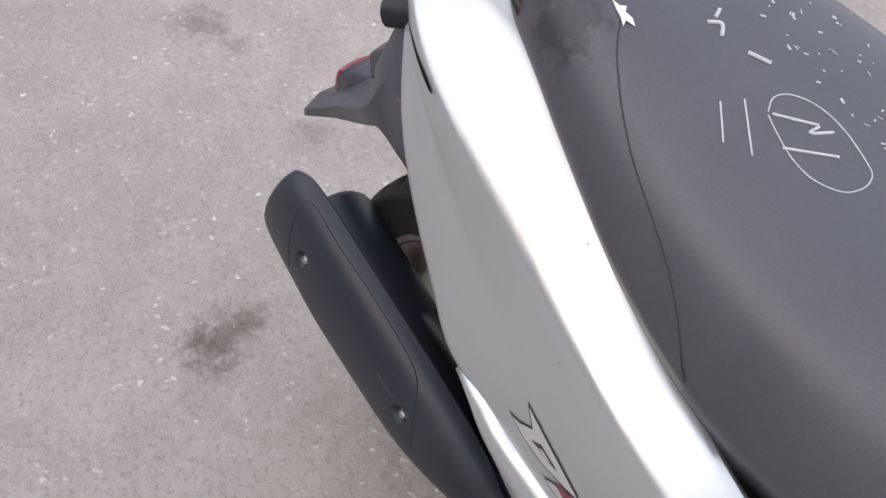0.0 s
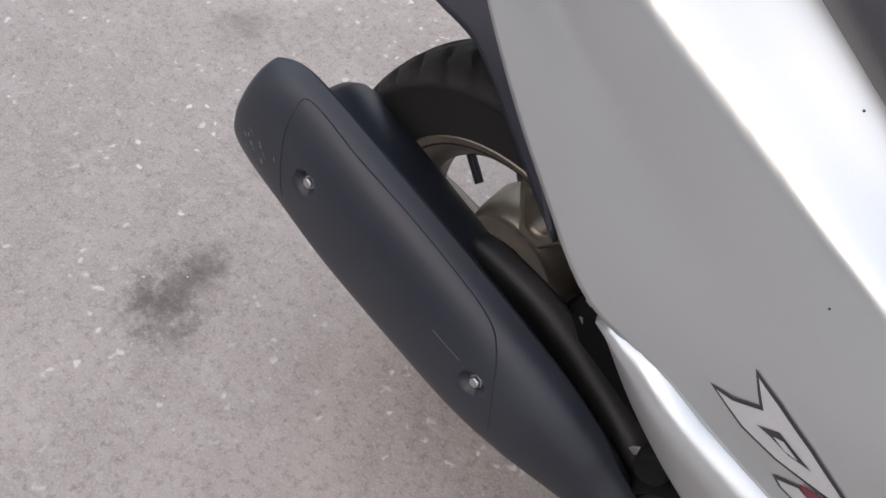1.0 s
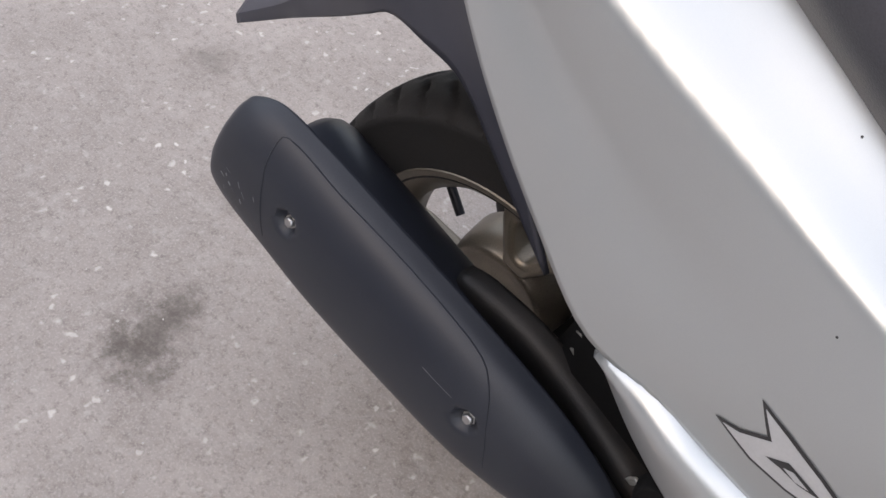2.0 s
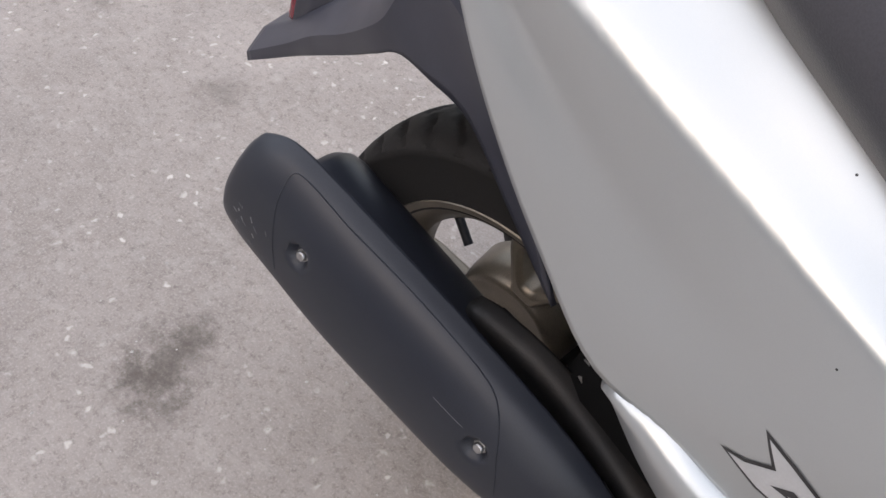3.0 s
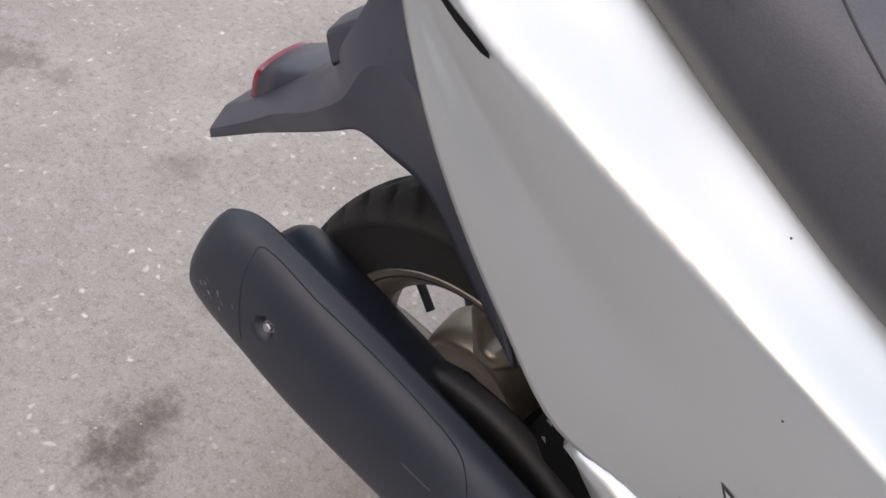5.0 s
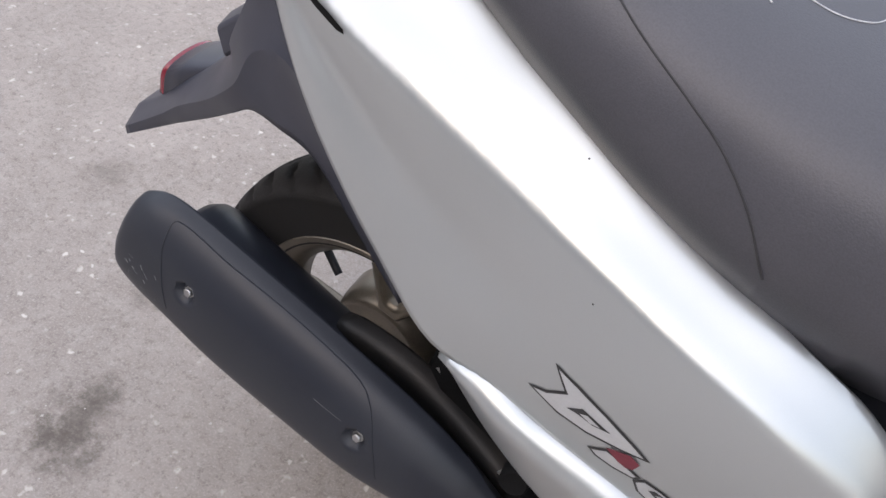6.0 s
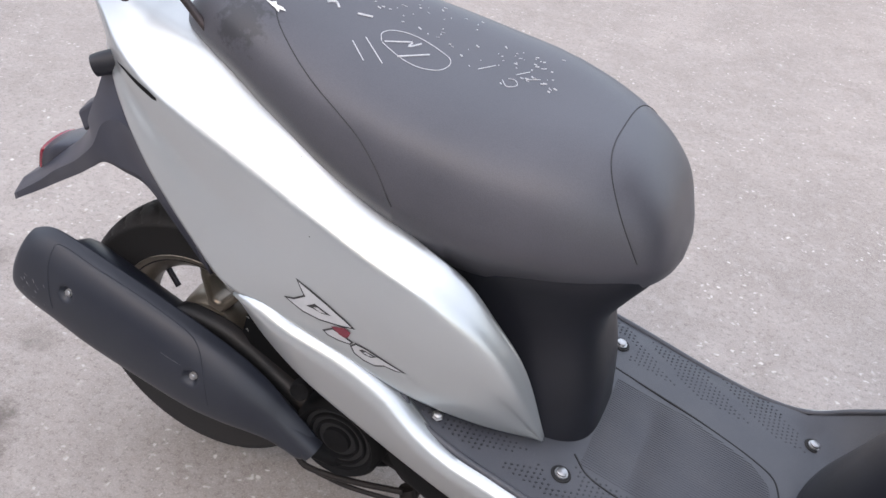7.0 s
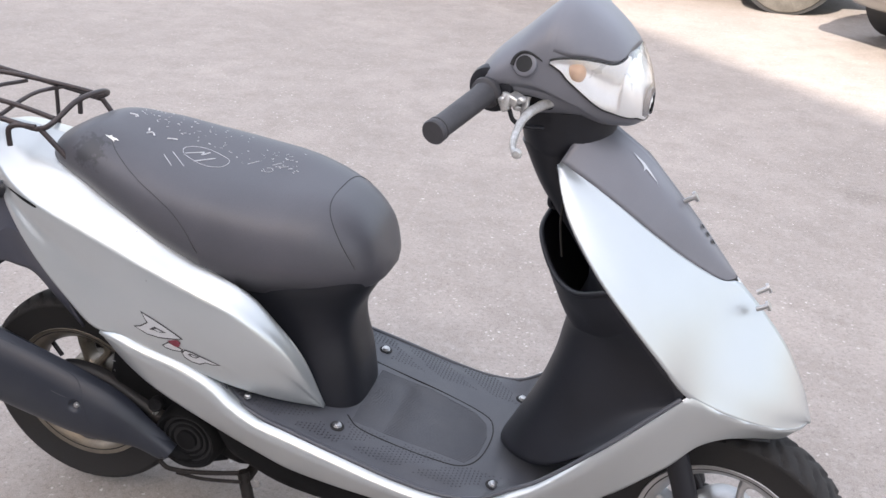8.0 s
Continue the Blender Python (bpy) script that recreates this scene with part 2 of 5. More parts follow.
def spline(pts, n):
    """n points along a smooth curve through pts, evenly by chord length."""
    p = np.array(pts, float)
    if len(p) == 2:
        return [p[0] + (p[1] - p[0]) * t for t in np.linspace(0, 1, n)]
    k = np.r_[0, np.cumsum(np.linalg.norm(np.diff(p, axis=0), axis=1) ** 0.5 + 1e-9)]
    m = np.zeros_like(p)
    for i in range(len(p)):
        a, c = max(i - 1, 0), min(i + 1, len(p) - 1)
        m[i] = (p[c] - p[a]) / (k[c] - k[a])
    fine = []
    for t in np.linspace(0, k[-1], 24 * len(p)):
        i = min(np.searchsorted(k, t, "right") - 1, len(p) - 2)
        h = k[i + 1] - k[i]
        u = (t - k[i]) / h
        fine.append((2 * u**3 - 3 * u**2 + 1) * p[i] + (u**3 - 2 * u**2 + u) * h * m[i] + (3 * u**2 - 2 * u**3) * p[i + 1] + (u**3 - u**2) * h * m[i + 1])
    fine = np.array(fine)
    d = np.r_[0, np.cumsum(np.linalg.norm(np.diff(fine, axis=0), axis=1))]
    return [np.array([np.interp(t, d, fine[:, j]) for j in range(p.shape[1])]) for t in np.linspace(0, d[-1], n)]


def grid(bm, rows, closed=False):
    """Faces between rows of points; closed: each row is a loop."""
    vs = [[bm.verts.new(tuple(q)) for q in r] for r in rows]
    n = len(vs[0])
    for a, c in zip(vs, vs[1:]):
        for i in range(n if closed else n - 1):
            j = (i + 1) % n
            bm.faces.new((a[i], a[j], c[j], c[i]))
    return vs


def loft(curves, nu=40, nv=24, flip=False):
    """A smooth sheet through curves that run side by side."""
    cs = [spline(c, nu) for c in curves]
    cols = [spline([c[i] for c in cs], nv) for i in range(nu)]
    bm = bmesh.new()
    s = -1 if flip else 1
    grid(bm, [[(q[0], s * q[1], q[2]) for q in col] for col in cols])
    return bm


def tube(pts, r, n=10, steps=0, caps=True, bm=None):
    """A round bar along a curve; r: one radius, or one at each end."""
    bm = bm or bmesh.new()
    line = spline(pts, steps or max(2, 8 * (len(pts) - 1)))
    radii = np.linspace(*(r if isinstance(r, tuple) else (r, r)), len(line))
    side, rows = None, []
    for i, q in enumerate(line):
        w = Vector(line[min(i + 1, len(line) - 1)] - line[max(i - 1, 0)]).normalized()
        side = (w.orthogonal() if side is None else side - w * side.dot(w)).normalized()
        up = w.cross(side)
        rows.append([Vector(q) + (side * math.cos(a) + up * math.sin(a)) * radii[i] for a in np.linspace(0, 2 * math.pi, n, endpoint=False)])
    vs = grid(bm, rows, True)
    if caps:
        bm.faces.new(vs[0]), bm.faces.new(vs[-1])
    return bm


def spin(profile, centre, axis=(0, 1, 0), n=48, bm=None, closed=False):
    """A turned form: profile of (along the axis, radius)."""
    bm = bm or bmesh.new()
    a = Vector(axis).normalized()
    s = a.orthogonal().normalized()
    t = a.cross(s)
    c = Vector(centre)
    prof = list(profile) + ([profile[0]] if closed else [])
    rows = [[c + a * h + (s * math.cos(k) + t * math.sin(k)) * max(r, 1e-4) for k in np.linspace(0, 2 * math.pi, n, endpoint=False)] for h, r in prof]
    grid(bm, rows, True)
    bmesh.ops.remove_doubles(bm, verts=bm.verts, dist=2e-4)
    return bm


def block(size, at=(0, 0, 0), turn=(0, 0, 0), bm=None, cut=0.0):
    bm = bm or bmesh.new()
    made = bmesh.ops.create_cube(bm, size=1, matrix=pose(*at, *turn) @ Matrix.Diagonal((*size, 1)))
    if cut:
        edges = {e for v in made["verts"] for e in v.link_edges}
        bmesh.ops.bevel(bm, geom=list(edges), offset=cut, segments=2, affect="EDGES", profile=0.5)
    return bm


def bolt(parent, at, axis, r=0.008, cup=0.0, label="zinc plated hexagon bolt"):
    """A hexagon bolt head on a washer; cup: radius of a dark disc painting the recess's shade."""
    top = part("bolt", spin([(0, r * 1.25), (0.0015, r * 1.25), (0.0016, r), (0.004, r), (0.005, r * 0.8), (0.005, 0)], at, axis, 6 if not cup else 14), STEEL, parent, label)
    if cup:
        c = Vector(at) - Vector(axis).normalized() * 0.001
        part("bolt_recess", spin([(0.0, cup * 1.08), (0.0013, cup * 1.0), (0.0012, cup * 0.9), (0.001, 0)], c, axis, 24), DARKHOLE, parent, "dark disc painting the shade of the bolt's recess")
    return top


# ---- ground and surroundings ----
bm = bmesh.new()
grid(bm, [[(x, y, 0) for x in (-400, -12, -4, 0, 4, 12, 400)] for y in (-400, -12, -4, 0, 4, 12, 400)])
tagged(part("ground", bm, GROUND, flat=True), "worn pinkish grey concrete yard with grit and oil stains", "ground", kind="structure")

# unseen buildings added behind the viewer; tall one shades the yard, lower darkens reflections
LINE = Vector((0.648, -0.762, 0))
OUT = Vector((0.762, 0.648, 0))
EDGE = 3.8
WALL_AT = -14.0
s_out = -Vector((sdir.x, sdir.y, 0)).dot(OUT)
HIGH = (EDGE - WALL_AT) * sdir.z / s_out
turn = math.degrees(math.atan2(LINE.y, LINE.x))
for name, start, end, high, label in (("wall_south", 5.9, 65.0, HIGH, "plain plastered building wall shading the yard"), ("wall_west", -45.0, 5.9, 5.2, "unseen lower building added to darken the panel reflections")):
    bm = bmesh.new()
    mid = OUT * (WALL_AT - 4) + LINE * ((start + end) / 2)
    block((end - start, 8, high), (mid.x, mid.y, high / 2), (0, 0, turn), bm)
    tagged(part(name, bm, WALLPAINT, flat=True), label, "building", kind="structure")

# ---- the scooter ----
scooter = thing("scooter", (0.6, 0, 0), "silver motor scooter with black seat standing on its centre stand", "scooter")
AXLE_R, AXLE_F, TYRE_R = (0.027, -0.003, 0.218), (1.2, 0.0, 0.199), 0.199

# side panels: a bright upper face, a crease, and a side that bulges and tucks under
SEAT_EDGE = [(-0.085, -0.012, 0.724), (-0.06, -0.04, 0.722), (-0.02, -0.06, 0.709), (0.05, -0.07, 0.694), (0.11, -0.078, 0.678), (0.165, -0.09, 0.656), (0.218, -0.107, 0.635), (0.279, -0.121, 0.61), (0.331, -0.134, 0.591), (0.385, -0.14, 0.575), (0.43, -0.139, 0.553), (0.464, -0.134, 0.516), (0.505, -0.121, 0.453), (0.537, -0.1, 0.352)]
DECK = [(-0.087, 0, 0.727), (-0.065, 0, 0.729), (-0.02, 0, 0.726), (0.05, 0, 0.714), (0.11, -0.02, 0.697), (0.165, -0.05, 0.667), (0.218, -0.075, 0.638), (0.279, -0.095, 0.61), (0.331, -0.11, 0.59), (0.385, -0.13, 0.566), (0.43, -0.13, 0.543), (0.464, -0.125, 0.505), (0.505, -0.113, 0.444), (0.537, -0.096, 0.346)]
CREASE = [(-0.11, -0.0193, 0.7106), (-0.088, -0.0494, 0.7036), (-0.046, -0.0806, 0.6893), (-0.012, -0.1032, 0.6714), (0.04, -0.1245, 0.6487), (0.105, -0.1405, 0.6319), (0.168, -0.1488, 0.6112), (0.23, -0.1569, 0.5933), (0.288, -0.1666, 0.578), (0.346, -0.1736, 0.5597), (0.405, -0.173, 0.5368), (0.456, -0.1617, 0.5015), (0.5, -0.1416, 0.4426), (0.538, -0.1033, 0.3471)]
BELLY = [(-0.1, -0.018, 0.687), (-0.078, -0.043, 0.678), (-0.045, -0.076, 0.655), (-0.004, -0.103, 0.631), (0.048, -0.124, 0.606), (0.11, -0.142, 0.575), (0.168, -0.1552, 0.55), (0.23, -0.168, 0.535), (0.288, -0.18, 0.522), (0.346, -0.183, 0.505), (0.4, -0.179, 0.482), (0.452, -0.164, 0.452), (0.498, -0.138, 0.41), (0.538, -0.102, 0.35)]
LOWER = [(-0.09, -0.03, 0.663), (-0.07, -0.046, 0.652), (-0.042, -0.08, 0.626), (0.004, -0.116, 0.596), (0.044, -0.137, 0.562), (0.084, -0.15, 0.526), (0.121, -0.16, 0.497), (0.16, -0.172, 0.472), (0.186, -0.175, 0.462), (0.222, -0.178, 0.464), (0.263, -0.179, 0.452), (0.334, -0.178, 0.432), (0.4, -0.17, 0.406), (0.47, -0.143, 0.377), (0.538, -0.101, 0.348)]


def between(a, c, k, lift=0.0, end=None):
    """A curve k of the way from a to c (end: at its last stretch), bowed outward."""
    out = []
    for i, (p, q) in enumerate(zip(spline(a, 44), spline(c, 44))):
        e = max(0.0, min(1.0, (i / 43 - 0.55) / 0.3)) if end is not None else 0.0
        m = p + (q - p) * (k + ((end or 0) - k) * e)
        m[1] -= lift * (1 - 0.85 * e) * min(1.0, 0.3 + i / 2.5)
        out.append(tuple(m))
    return out


for flip, where in ((False, "right"), (True, "left")):
    rows = [DECK, between(DECK, SEAT_EDGE, 0.5), SEAT_EDGE, between(SEAT_EDGE, CREASE, 0.5, 0.0005), between(SEAT_EDGE, CREASE, 0.96, 0, 0.86), between(CREASE, BELLY, 0.08, 0, 0.16), between(CREASE, BELLY, 0.55, 0.001), BELLY, between(BELLY, LOWER, 0.5, 0.002), LOWER]
    panel = part("side_panel", loft(rows, 70, 54, flip), SILVER, scooter, "silver painted side panel", solid=0.004)
    # added near-black sheet that paints the shade behind the panel
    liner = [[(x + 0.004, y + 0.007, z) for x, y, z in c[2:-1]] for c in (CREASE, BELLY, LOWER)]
    part("panel_liner", loft(liner, 40, 14, flip), DARKHOLE, scooter, "dark sheet standing in for shade inside the side panel", solid=0.002)
bm = loft([[(-0.085, -0.012, 0.724), (-0.087, 0, 0.727), (-0.085, 0.012, 0.724)], [(-0.11, -0.02, 0.708), (-0.114, 0, 0.708), (-0.11, 0.02, 0.708)], [(-0.09, -0.03, 0.66), (-0.097, 0, 0.66), (-0.09, 0.03, 0.66)]], 16, 14)
part("tail_cap", bm, SILVER, scooter, solid=0.004)
# seat: half width, underside and top along its length
SEAT = [(0.036, 0.02, 0.69, 0.704), (0.046, 0.052, 0.688, 0.725), (0.075, 0.078, 0.686, 0.746), (0.125, 0.101, 0.674, 0.763), (0.19, 0.119, 0.642, 0.752), (0.27, 0.138, 0.603, 0.733), (0.35, 0.148, 0.57, 0.72), (0.43, 0.146, 0.55, 0.711), (0.5, 0.137, 0.555, 0.704), (0.553, 0.117, 0.557, 0.69), (0.595, 0.088, 0.565, 0.655), (0.614, 0.056, 0.573, 0.615), (0.622, 0.022, 0.582, 0.594)]


def seat_at(x, a):
    """Seat surface: x along the seat, a from 0 (right edge) over the top to pi (left edge)."""
    xs = [q[0] for q in SEAT_FINE]
    w, lo, hi = (float(np.interp(x, xs, [q[i] for q in SEAT_FINE])) for i in (1, 2, 3))
    c, s = math.cos(a), math.sin(a)
    k = float(np.interp(x, (0.08, 0.18, 0.24, 0.3, 0.42, 0.55), (0.64, 0.56, 0.49, 0.45, 0.45, 0.62)))  # boxy in the middle, rounder at both ends
    y = -w * math.copysign(abs(c) ** k, c)
    z = lo + (hi - lo) * abs(s) ** k
    z += 0.11 * y * float(np.interp(x, (0.1, 0.2, 0.45, 0.55), (0, 1, 1, 0))) * (z - lo) / max(hi - lo, 1e-4)  # padding worn lower on this side
    inset = 1 - float(np.interp(x, (0.05, 0.2, 0.38, 0.46), (0.14, 0.13, 0.14, 0.2))) * (1 - min(1, (z - lo) / max(0.35 * (hi - lo), 1e-4))) ** 1.5
    return Vector((x, y * inset, z))


SEAT_FINE = spline(SEAT, 90)


def seat_top(x, y):
    """The place of the seat's skin over (x, y)."""
    lo, hi = 1e-3, math.pi - 1e-3
    for _ in range(40):
        m = (lo + hi) / 2
        lo, hi = (m, hi) if seat_at(x, m).y < y else (lo, m)
    return seat_at(x, lo)


rows = []
for q in SEAT_FINE:
    loop = [seat_at(q[0], a) for a in np.linspace(0, math.pi, 40)]
    loop += [Vector((q[0], y, q[2] - 0.004)) for y in np.linspace(loop[-1].y * 0.9, loop[0].y * 0.9, 8)]
    rows.append(loop)
bm = bmesh.new()
vs = grid(bm, rows, True)
bm.faces.new(vs[0]), bm.faces.new(vs[-1])
seat = part("seat", bm, VINYL, scooter, "black vinyl scooter seat, chalk-marked and slightly torn")
SEAM = [(0.163, 0.7495), (0.17, 0.7455), (0.184, 0.736), (0.21, 0.721), (0.245, 0.703), (0.281, 0.686), (0.307, 0.671), (0.331, 0.647), (0.35, 0.615)]


def seat_side(x, z):
    """The place of the seat's right side at height z."""
    lo, hi = 0.0, math.pi / 2
    for _ in range(40):
        m = (lo + hi) / 2
        lo, hi = (m, hi) if seat_at(x, m).z < z else (lo, m)
    return seat_at(x, lo)


for s in (1, -1):
    line = []
    for x, z in spline(SEAM, 40):
        p = seat_side(float(x), float(z))
        line.append((p.x, s * p.y, p.z - 0.0002))
    part("seam", tube(line, 0.0007, 6, 80), THREAD, seat, "stitched seam")
line = []
for a in np.linspace(0.25, math.pi - 0.25, 30):
    line.append(tuple(seat_at(0.598 - 0.068 * math.sin(a) ** 1.3, a)))
part("seam", tube(line, 0.0007, 6, 60), THREAD, seat, "stitched front seam")


def chalk(pts, r=0.001, mat=CHALK, name="chalk_mark"):
    line = []
    for x, y in spline(pts, max(3, 5 * len(pts))):
        p = seat_top(float(x), float(y))
        line.append((p.x, p.y, p.z + 0.0002))
    part(name, tube(line, r, 5, len(line)), mat, seat, "white chalk mark")


for pts in ([(0.251, -0.056), (0.274, -0.075)], [(0.258, -0.041), (0.291, -0.067)]):
    chalk(pts, 0.0006)
for pts in ([(0.2755, -0.033), (0.2975, -0.013)], [(0.2985, -0.014), (0.2985, -0.023), (0.3065, -0.009)], [(0.2975, -0.047), (0.3215, -0.021)]):
    chalk(pts)
chalk([(x - 0.0135, y + 0.032) for x, y in ((0.286, -0.066), (0.28, -0.054), (0.285, -0.042), (0.301, -0.0335), (0.323, -0.0335), (0.349, -0.0416), (0.3566, -0.047), (0.359, -0.0586), (0.354, -0.0716), (0.3385, -0.08), (0.321, -0.08), (0.302, -0.074), (0.288, -0.068))], 0.00045)
for pts in ([(0.4, -0.012), (0.408, -0.02), (0.416, -0.012), (0.411, -0.004), (0.404, -0.006)], [(0.42, 0.004), (0.432, 0.014)], [(0.408, 0.006), (0.418, 0.02)], [(0.372, -0.01), (0.384, 0.008)]):
    chalk(pts, 0.0005)
rng = random.Random(4)
for i in range(120):
    x = rng.uniform(0.15, 0.45)
    y = 0.055 - 0.12 * (x - 0.15) + rng.gauss(0, 0.02)
    if (x - 0.306) ** 2 + (y + 0.024) ** 2 < 0.0013:
        continue
    k = rng.uniform(0.0006, 0.0045)
    a = rng.uniform(-0.9, 0.9)
    chalk([(x, y), (x + k * math.cos(a), y + k * math.sin(a))], rng.uniform(0.0003, 0.0009))
for pts in ([(0.2, -0.02), (0.206, -0.012), (0.214, -0.019)], [(0.147, 0.02), (0.158, 0.022), (0.163, 0.018)], [(0.196, -0.004), (0.2, -0.012)], [(0.232, -0.012), (0.246, -0.004)]):
    chalk(pts, 0.0014)
bm = bmesh.new()
star = [seat_top(0.165 + dx, -0.066 + dy) + Vector((0, -0.0004, 0.0014)) for dx, dy in ((-0.011, 0.001), (-0.004, 0.002), (-0.001, 0.0055), (0.002, 0.002), (0.008, 0.003), (0.014, 0.0005), (0.007, -0.0015), (0.009, -0.0055), (0.003, -0.003), (-0.003, -0.0015))]
bm.faces.new([bm.verts.new(q) for q in star])
part("torn_patch", bm, FOAM, seat, "pale foam showing through a tear")
# dark cover under the seat, narrowing to a waist over the floor
bm = bmesh.new()
rows = []
for x, w, z, back in spline([(0.612, 0.122, 0.6, 0.36), (0.606, 0.116, 0.566, 0.36), (0.586, 0.104, 0.53, 0.36), (0.566, 0.095, 0.492, 0.38), (0.564, 0.09, 0.455, 0.40), (0.576, 0.092, 0.40, 0.42), (0.582, 0.096, 0.35, 0.42), (0.585, 0.098, 0.31, 0.42)], 26):
    rows.append([(back + (x - back) * math.sin(a) ** 0.6, -w * math.copysign(abs(math.cos(a)) ** 0.55, math.cos(a)) * (1.06 - 0.06 * math.sin(a)), z) for a in np.linspace(0.02, math.pi - 0.02, 36)])
grid(bm, rows)
cover = part("seat_cover", bm, PLASTIC, scooter, "black plastic cover below the seat", solid=0.004)
part("keyhole", spin([(-0.003, 0.013), (0.0005, 0.012), (0.0005, 0.007), (-0.004, 0.006), (-0.004, 0)], (0.5745, -0.012, 0.405), (1, 0, 0.1), 20), DARKHOLE, cover)
part("keyhole", spin([(-0.003, 0.008), (0.0005, 0.008), (0.0005, 0.004), (-0.003, 0)], (0.5785, -0.01, 0.37), (1, 0, 0.1), 16), DARKHOLE, cover)

# floorboard: rubber mat, raised middle, edges that climb at both ends
MAT_EDGE = [(0.388, -0.166, 0.413), (0.406, -0.171, 0.382), (0.458, -0.176, 0.358), (0.515, -0.178, 0.342), (0.592, -0.18, 0.322), (0.687, -0.18, 0.297), (0.76, -0.178, 0.285), (0.82, -0.175, 0.29), (0.866, -0.172, 0.317), (0.915, -0.168, 0.347), (0.991, -0.16, 0.416), (1.05, -0.152, 0.475), (1.092, -0.142, 0.515)]


def floor_z(x):
    return float(np.interp(x, (0.37, 0.44, 0.5, 0.571, 0.65, 0.834, 0.9), (0.405, 0.368, 0.35, 0.331, 0.313, 0.281, 0.285)))


bm = bmesh.new()
rows = []
for x in np.linspace(0.372, 0.99, 74):
    w = float(np.interp(x, (0.37, 0.4, 0.44, 0.5, 0.6, 0.76, 0.85, 0.9, 0.99), (0.163, 0.17, 0.174, 0.177, 0.18, 0.178, 0.173, 0.169, 0.159)))
    e = float(np.interp(x, [p[0] for p in MAT_EDGE], [p[2] for p in MAT_EDGE]))
    f = floor_z(x)
    row = []
    for k in np.linspace(-1, 1, 41):
        t = max(0, (abs(k) - 0.8) / 0.2)
        z = f + (e - f) * t if x < 0.84 else f + (e - f) * max(0, (abs(k) - 0.6) / 0.4) ** 1.5
        row.append((x, k * w, z))
    rows.append([(x, -w, e - 0.014)] + row + [(x, w, e - 0.014)])
grid(bm, rows)
mat_ = part("floor_mat", bm, MATBLACK, scooter, "dark grey ribbed rubber floor mat", solid=0.003)
for s_ in (1, -1):
    part("mat_lip", tube([(x, s_ * y, z + 0.001) for x, y, z in MAT_EDGE], 0.0042, 8, 90), MATBLACK, mat_, "rubber edge of the mat")
# engraved outline of the battery lid, and fine ribs on it
LID = [(0.575, -0.088), (0.6, -0.108), (0.66, -0.114), (0.73, -0.115), (0.775, -0.108), (0.797, -0.08), (0.806, -0.03), (0.803, 0.015), (0.785, 0.042), (0.7, 0.066), (0.6, 0.078), (0.555, 0.082)]
part("lid_groove", tube([(x, y, floor_z(x) + 0.0008) for x, y in LID], 0.0016, 6, 90), DARKHOLE, mat_, "dark lid groove")
bm = bmesh.new()
for i in range(44):
    y = -0.096 + i * 0.0037
    x1 = float(np.interp(y, (-0.115, -0.096, -0.07, -0.02, 0.02, 0.042, 0.075), (0.74, 0.78, 0.795, 0.8, 0.79, 0.765, 0.64)))
    tube([(0.585, y, floor_z(0.585) + 0.0014), (0.65, y, floor_z(0.65) + 0.0014), (x1, y, floor_z(x1) + 0.0014)], 0.0011, 4, 5, False, bm)
tagged(part("tread_ribs", bm, MATBLACK, mat_), kind="stuff")
bm = bmesh.new()
for s in (-1, 1):
    for i in range(73):
        for j in range(9):
            x, y = 0.415 + i * 0.0062, s * (0.108 + j * 0.0066) + (0.0033 if i % 2 else 0)
            if (abs(y) < 0.118 and x < 0.58) or abs(y) > 0.168 or (int((x * 40 + abs(y) * 55)) % 4 == 0):
                continue
            if min((x - 0.571) ** 2, (x - 0.834) ** 2) + (abs(y) - 0.1255) ** 2 < 0.0004:
                continue
            # small raised dots, darker than the mat
            block((0.0021, 0.0021, 0.0006), (x, y, floor_z(x) + 0.0016), (0, 0, 45), bm)
tagged(part("tread_dots", bm, TREAD, mat_), kind="stuff")
for x in (0.571, 0.834):
    for s in (-1, 1):
        bolt(mat_, (x, s * 0.1255, floor_z(x) + 0.003), (0.17, 0, 1), 0.0062, 0.0112)
for s in (-1, 1):
    bolt(mat_, (0.431, s * 0.158, 0.38), (0.2, s * 0.25, 1), 0.0055)

# silver sill from the tail tip to the nose
SILL_TOP = [(0.184, -0.172, 0.459), (0.222, -0.176, 0.464), (0.263, -0.178, 0.451), (0.334, -0.178, 0.431), (0.385, -0.178, 0.405), (0.415, -0.18, 0.38), (0.458, -0.182, 0.357)] + [(x, y - 0.003, z - 0.002) for x, y, z in MAT_EDGE[3:]] + [(1.1, -0.141, 0.519), (1.16, -0.121, 0.489), (1.22, -0.086, 0.46), (1.27, -0.041, 0.44), (1.291, 0, 0.435)]
SILL_IN = [(x, min(0.0, y + (0.014 if x < 0.42 else 0.004)), z - (0.0 if x < 0.42 else 0.004)) for x, y, z in SILL_TOP]
SILL_LOW = [(0.18, -0.168, 0.453), (0.225, -0.169, 0.404), (0.28, -0.17, 0.364), (0.381, -0.171, 0.316), (0.456, -0.172, 0.285), (0.514, -0.174, 0.267), (0.631, -0.174, 0.25), (0.75, -0.168, 0.238), (0.86, -0.155, 0.248), (0.95, -0.135, 0.28), (1.014, -0.12, 0.311), (1.06, -0.118, 0.352), (1.094, -0.116, 0.384), (1.125, -0.11, 0.42), (1.16, -0.1, 0.436), (1.2, -0.078, 0.433), (1.25, -0.045, 0.422), (1.275, 0, 0.418)]
